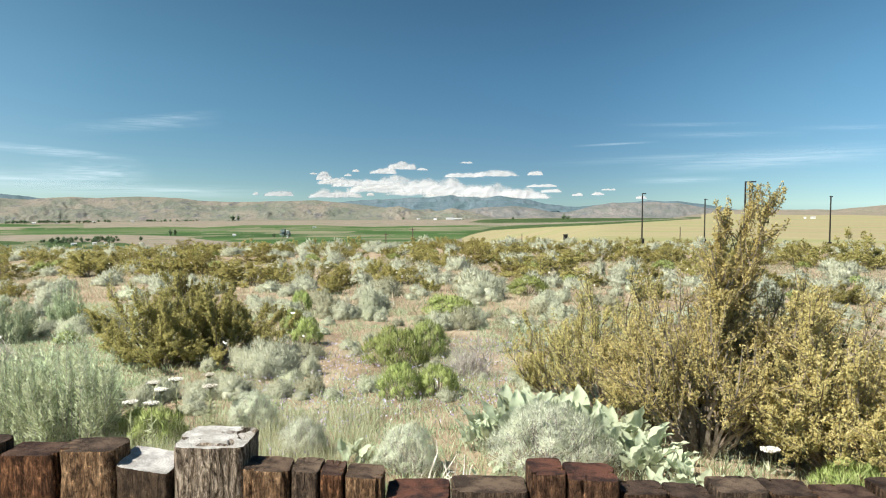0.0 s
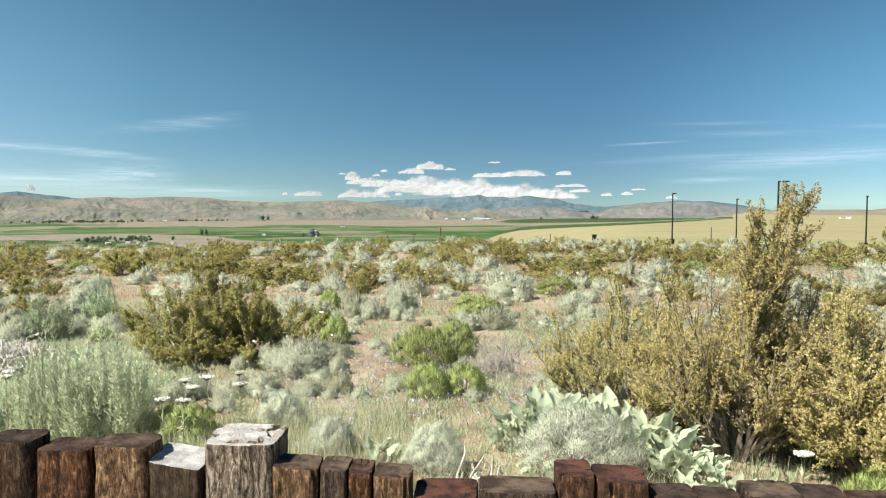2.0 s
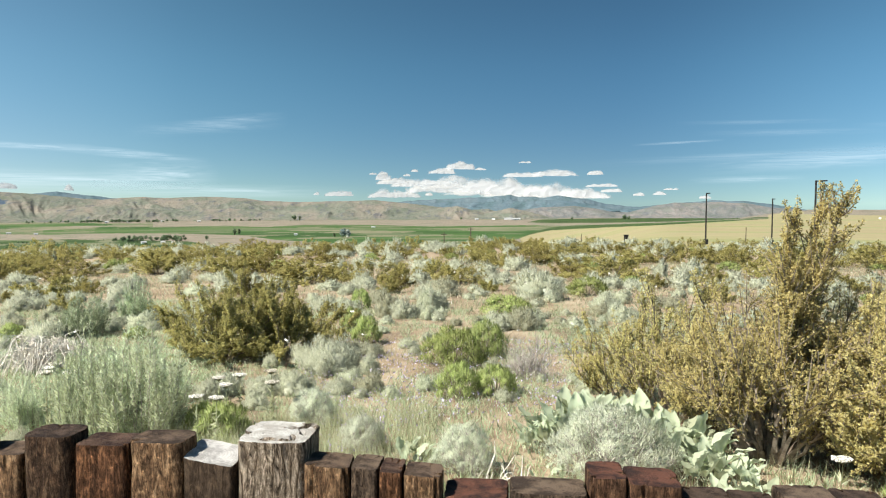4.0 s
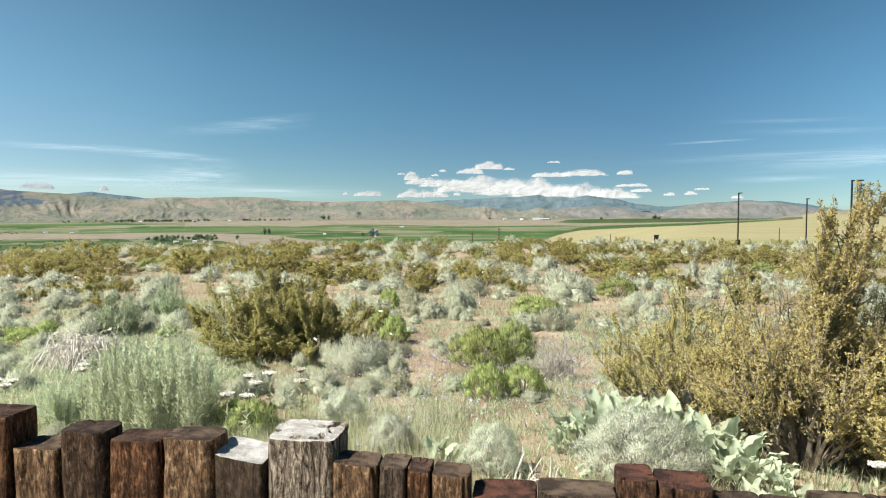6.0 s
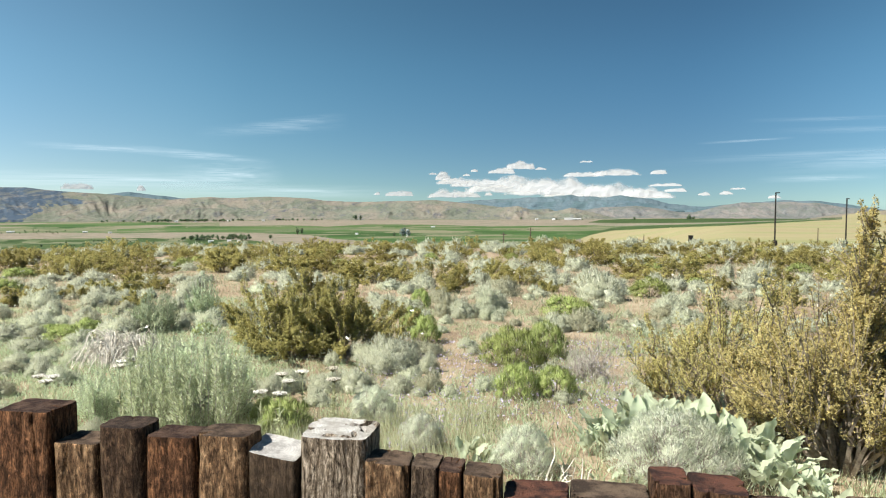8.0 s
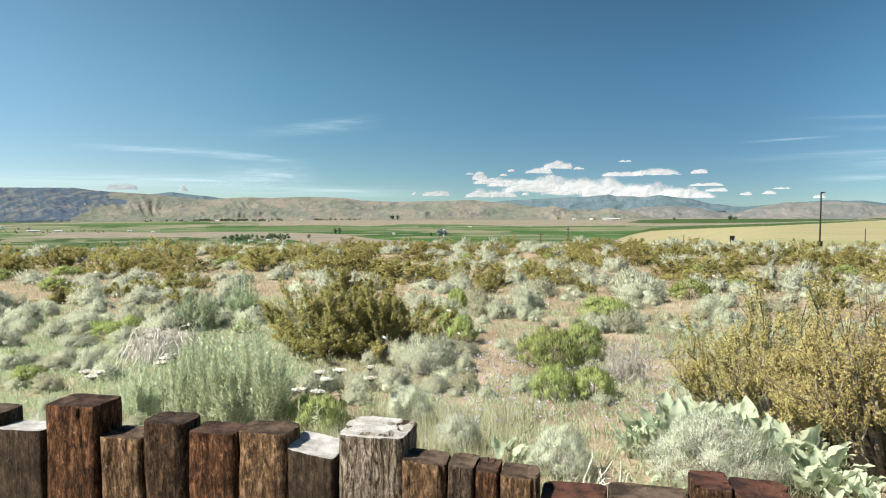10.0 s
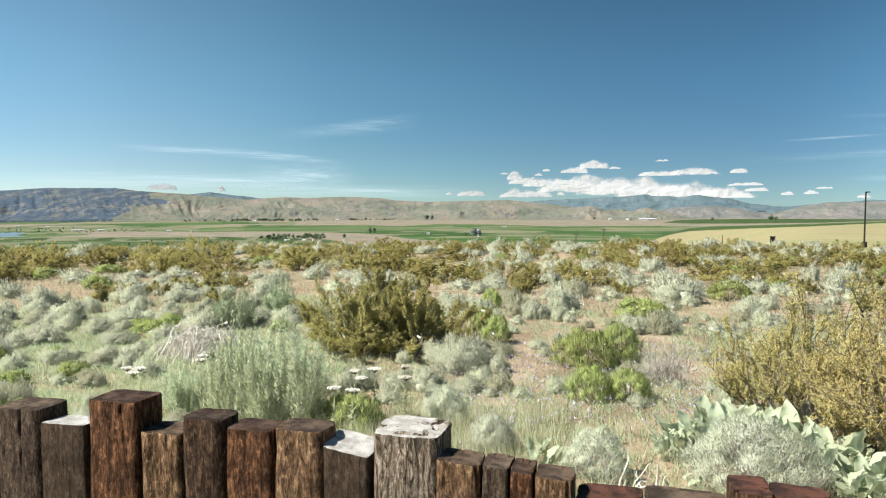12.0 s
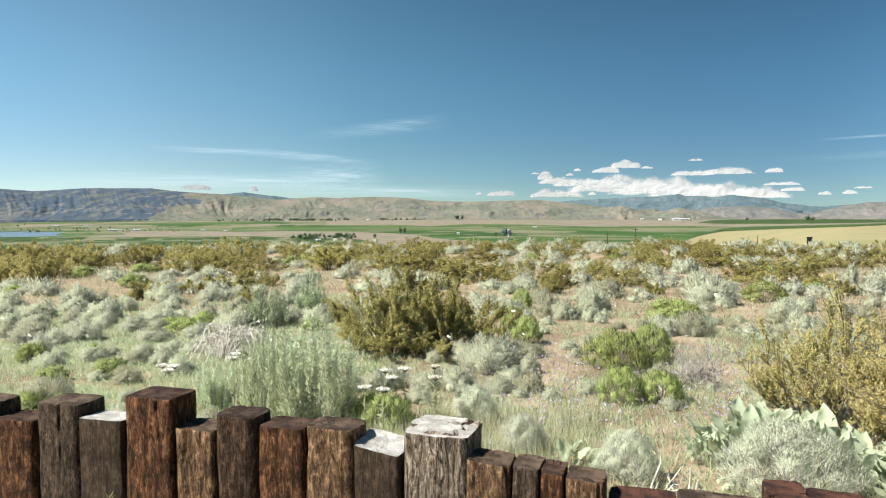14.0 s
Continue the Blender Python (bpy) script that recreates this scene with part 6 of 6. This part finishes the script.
def cirrus_material(name, peak):
    """Thin ice cloud: streaked and mostly clear; its sunlit white is emission."""
    m, nt, b, out = nodes_of(name)
    streak = noise_of(nt, 3.0, 8, 0.6, (0.8, 1.0, 4.0), "Generated", 1.2)
    tc, sep = nt.nodes.new("ShaderNodeTexCoord"), nt.nodes.new("ShaderNodeSeparateXYZ")
    nt.links.new(tc.outputs["UV"], sep.inputs[0])
    fade = None
    for axis in ("X", "Y"):
        bell = ramp_of(nt, sep.outputs[axis], ((0.02, (0, 0, 0)), (0.5, (1, 1, 1)), (0.98, (0, 0, 0))))
        fade = bell if fade is None else mix_of(nt, 1.0, fade, bell, "MULTIPLY")
    veil = mix_of(nt, 1.0, fade, ramp_of(nt, streak, ((0.34, (0, 0, 0)), (0.75, (peak, peak, peak)))), "MULTIPLY")
    glow, clear, mx = nt.nodes.new("ShaderNodeEmission"), nt.nodes.new("ShaderNodeBsdfTransparent"), nt.nodes.new("ShaderNodeMixShader")
    glow.inputs[0].default_value, glow.inputs[1].default_value = (0.80, 0.92, 1.0, 1), 0.75
    nt.links.new(veil, mx.inputs[0])
    nt.links.new(clear.outputs[0], mx.inputs[1])
    nt.links.new(glow.outputs[0], mx.inputs[2])
    nt.links.new(mx.outputs[0], out.inputs[0])
    return m


M_CIRRUS, M_WISP = cirrus_material("thin_cirrus", 0.52), cirrus_material("faint_cirrus", 0.22)


def cirrus(az0, s0, az1, s1, thick, material=None):
    """A streak of thin cloud far out, from one bearing and slope (thousandths) to another."""
    u = np.linspace(0, 1, 33)
    v = np.linspace(-0.5, 0.5, 9)
    U, W = np.meshgrid(u, v, indexing="ij")
    A = np.radians(az0 + (az1 - az0) * U)
    R = 4760 + 40 * W
    X, Y, Z = R * np.sin(A), R * np.cos(A), EYE + R * (s0 + (s1 - s0) * U + thick * W) / 1000
    i = np.arange(33 * 9).reshape(33, 9)
    F = np.stack([i[:-1, :-1], i[:-1, 1:], i[1:, 1:], i[1:, :-1]], -1).reshape(-1, 4)
    me = mesh_of("backdrop_cirrus", np.stack([X, Y, Z], -1).reshape(-1, 3), F, material or M_CIRRUS, True)
    uv = me.uv_layers.new(name="UVMap")
    flat = np.stack([U, W + 0.5], -1).reshape(-1, 2)
    loop = np.empty(len(me.loops), dtype=np.int32)
    me.loops.foreach_get("vertex_index", loop)
    uv.data.foreach_set("uv", flat[loop].astype(np.float32).ravel())
    ob = tagged(new("backdrop_cirrus", me), "thin streak of high cirrus cloud, its white made to glow", "cloud", kind="structure")
    ob.visible_shadow = False


for row in ((-33.5, 72, -21.5, 54, 14), (-39, 72, -29, 66, 10), (-28, 90, -16, 108, 22, M_WISP), (-25, 98, -16, 118, 16, M_WISP), (-48, 30, -20, 30, 30), (-30, 36, -21, 38, 40), (-34, 20, -10, 14, 22),
            (12.5, 103, 24, 98, 7, M_WISP), (9.5, 76, 16.5, 80, 4), (14, 89, 27, 84, 10, M_WISP), (6, 52, 28, 66, 12, M_WISP), (14, 46, 32, 58, 26), (13.5, 29, 22, 31, 10), (24, 92, 34, 86, 8, M_WISP), (20, 60, 36, 60, 30, M_WISP)):
    cirrus(*row)
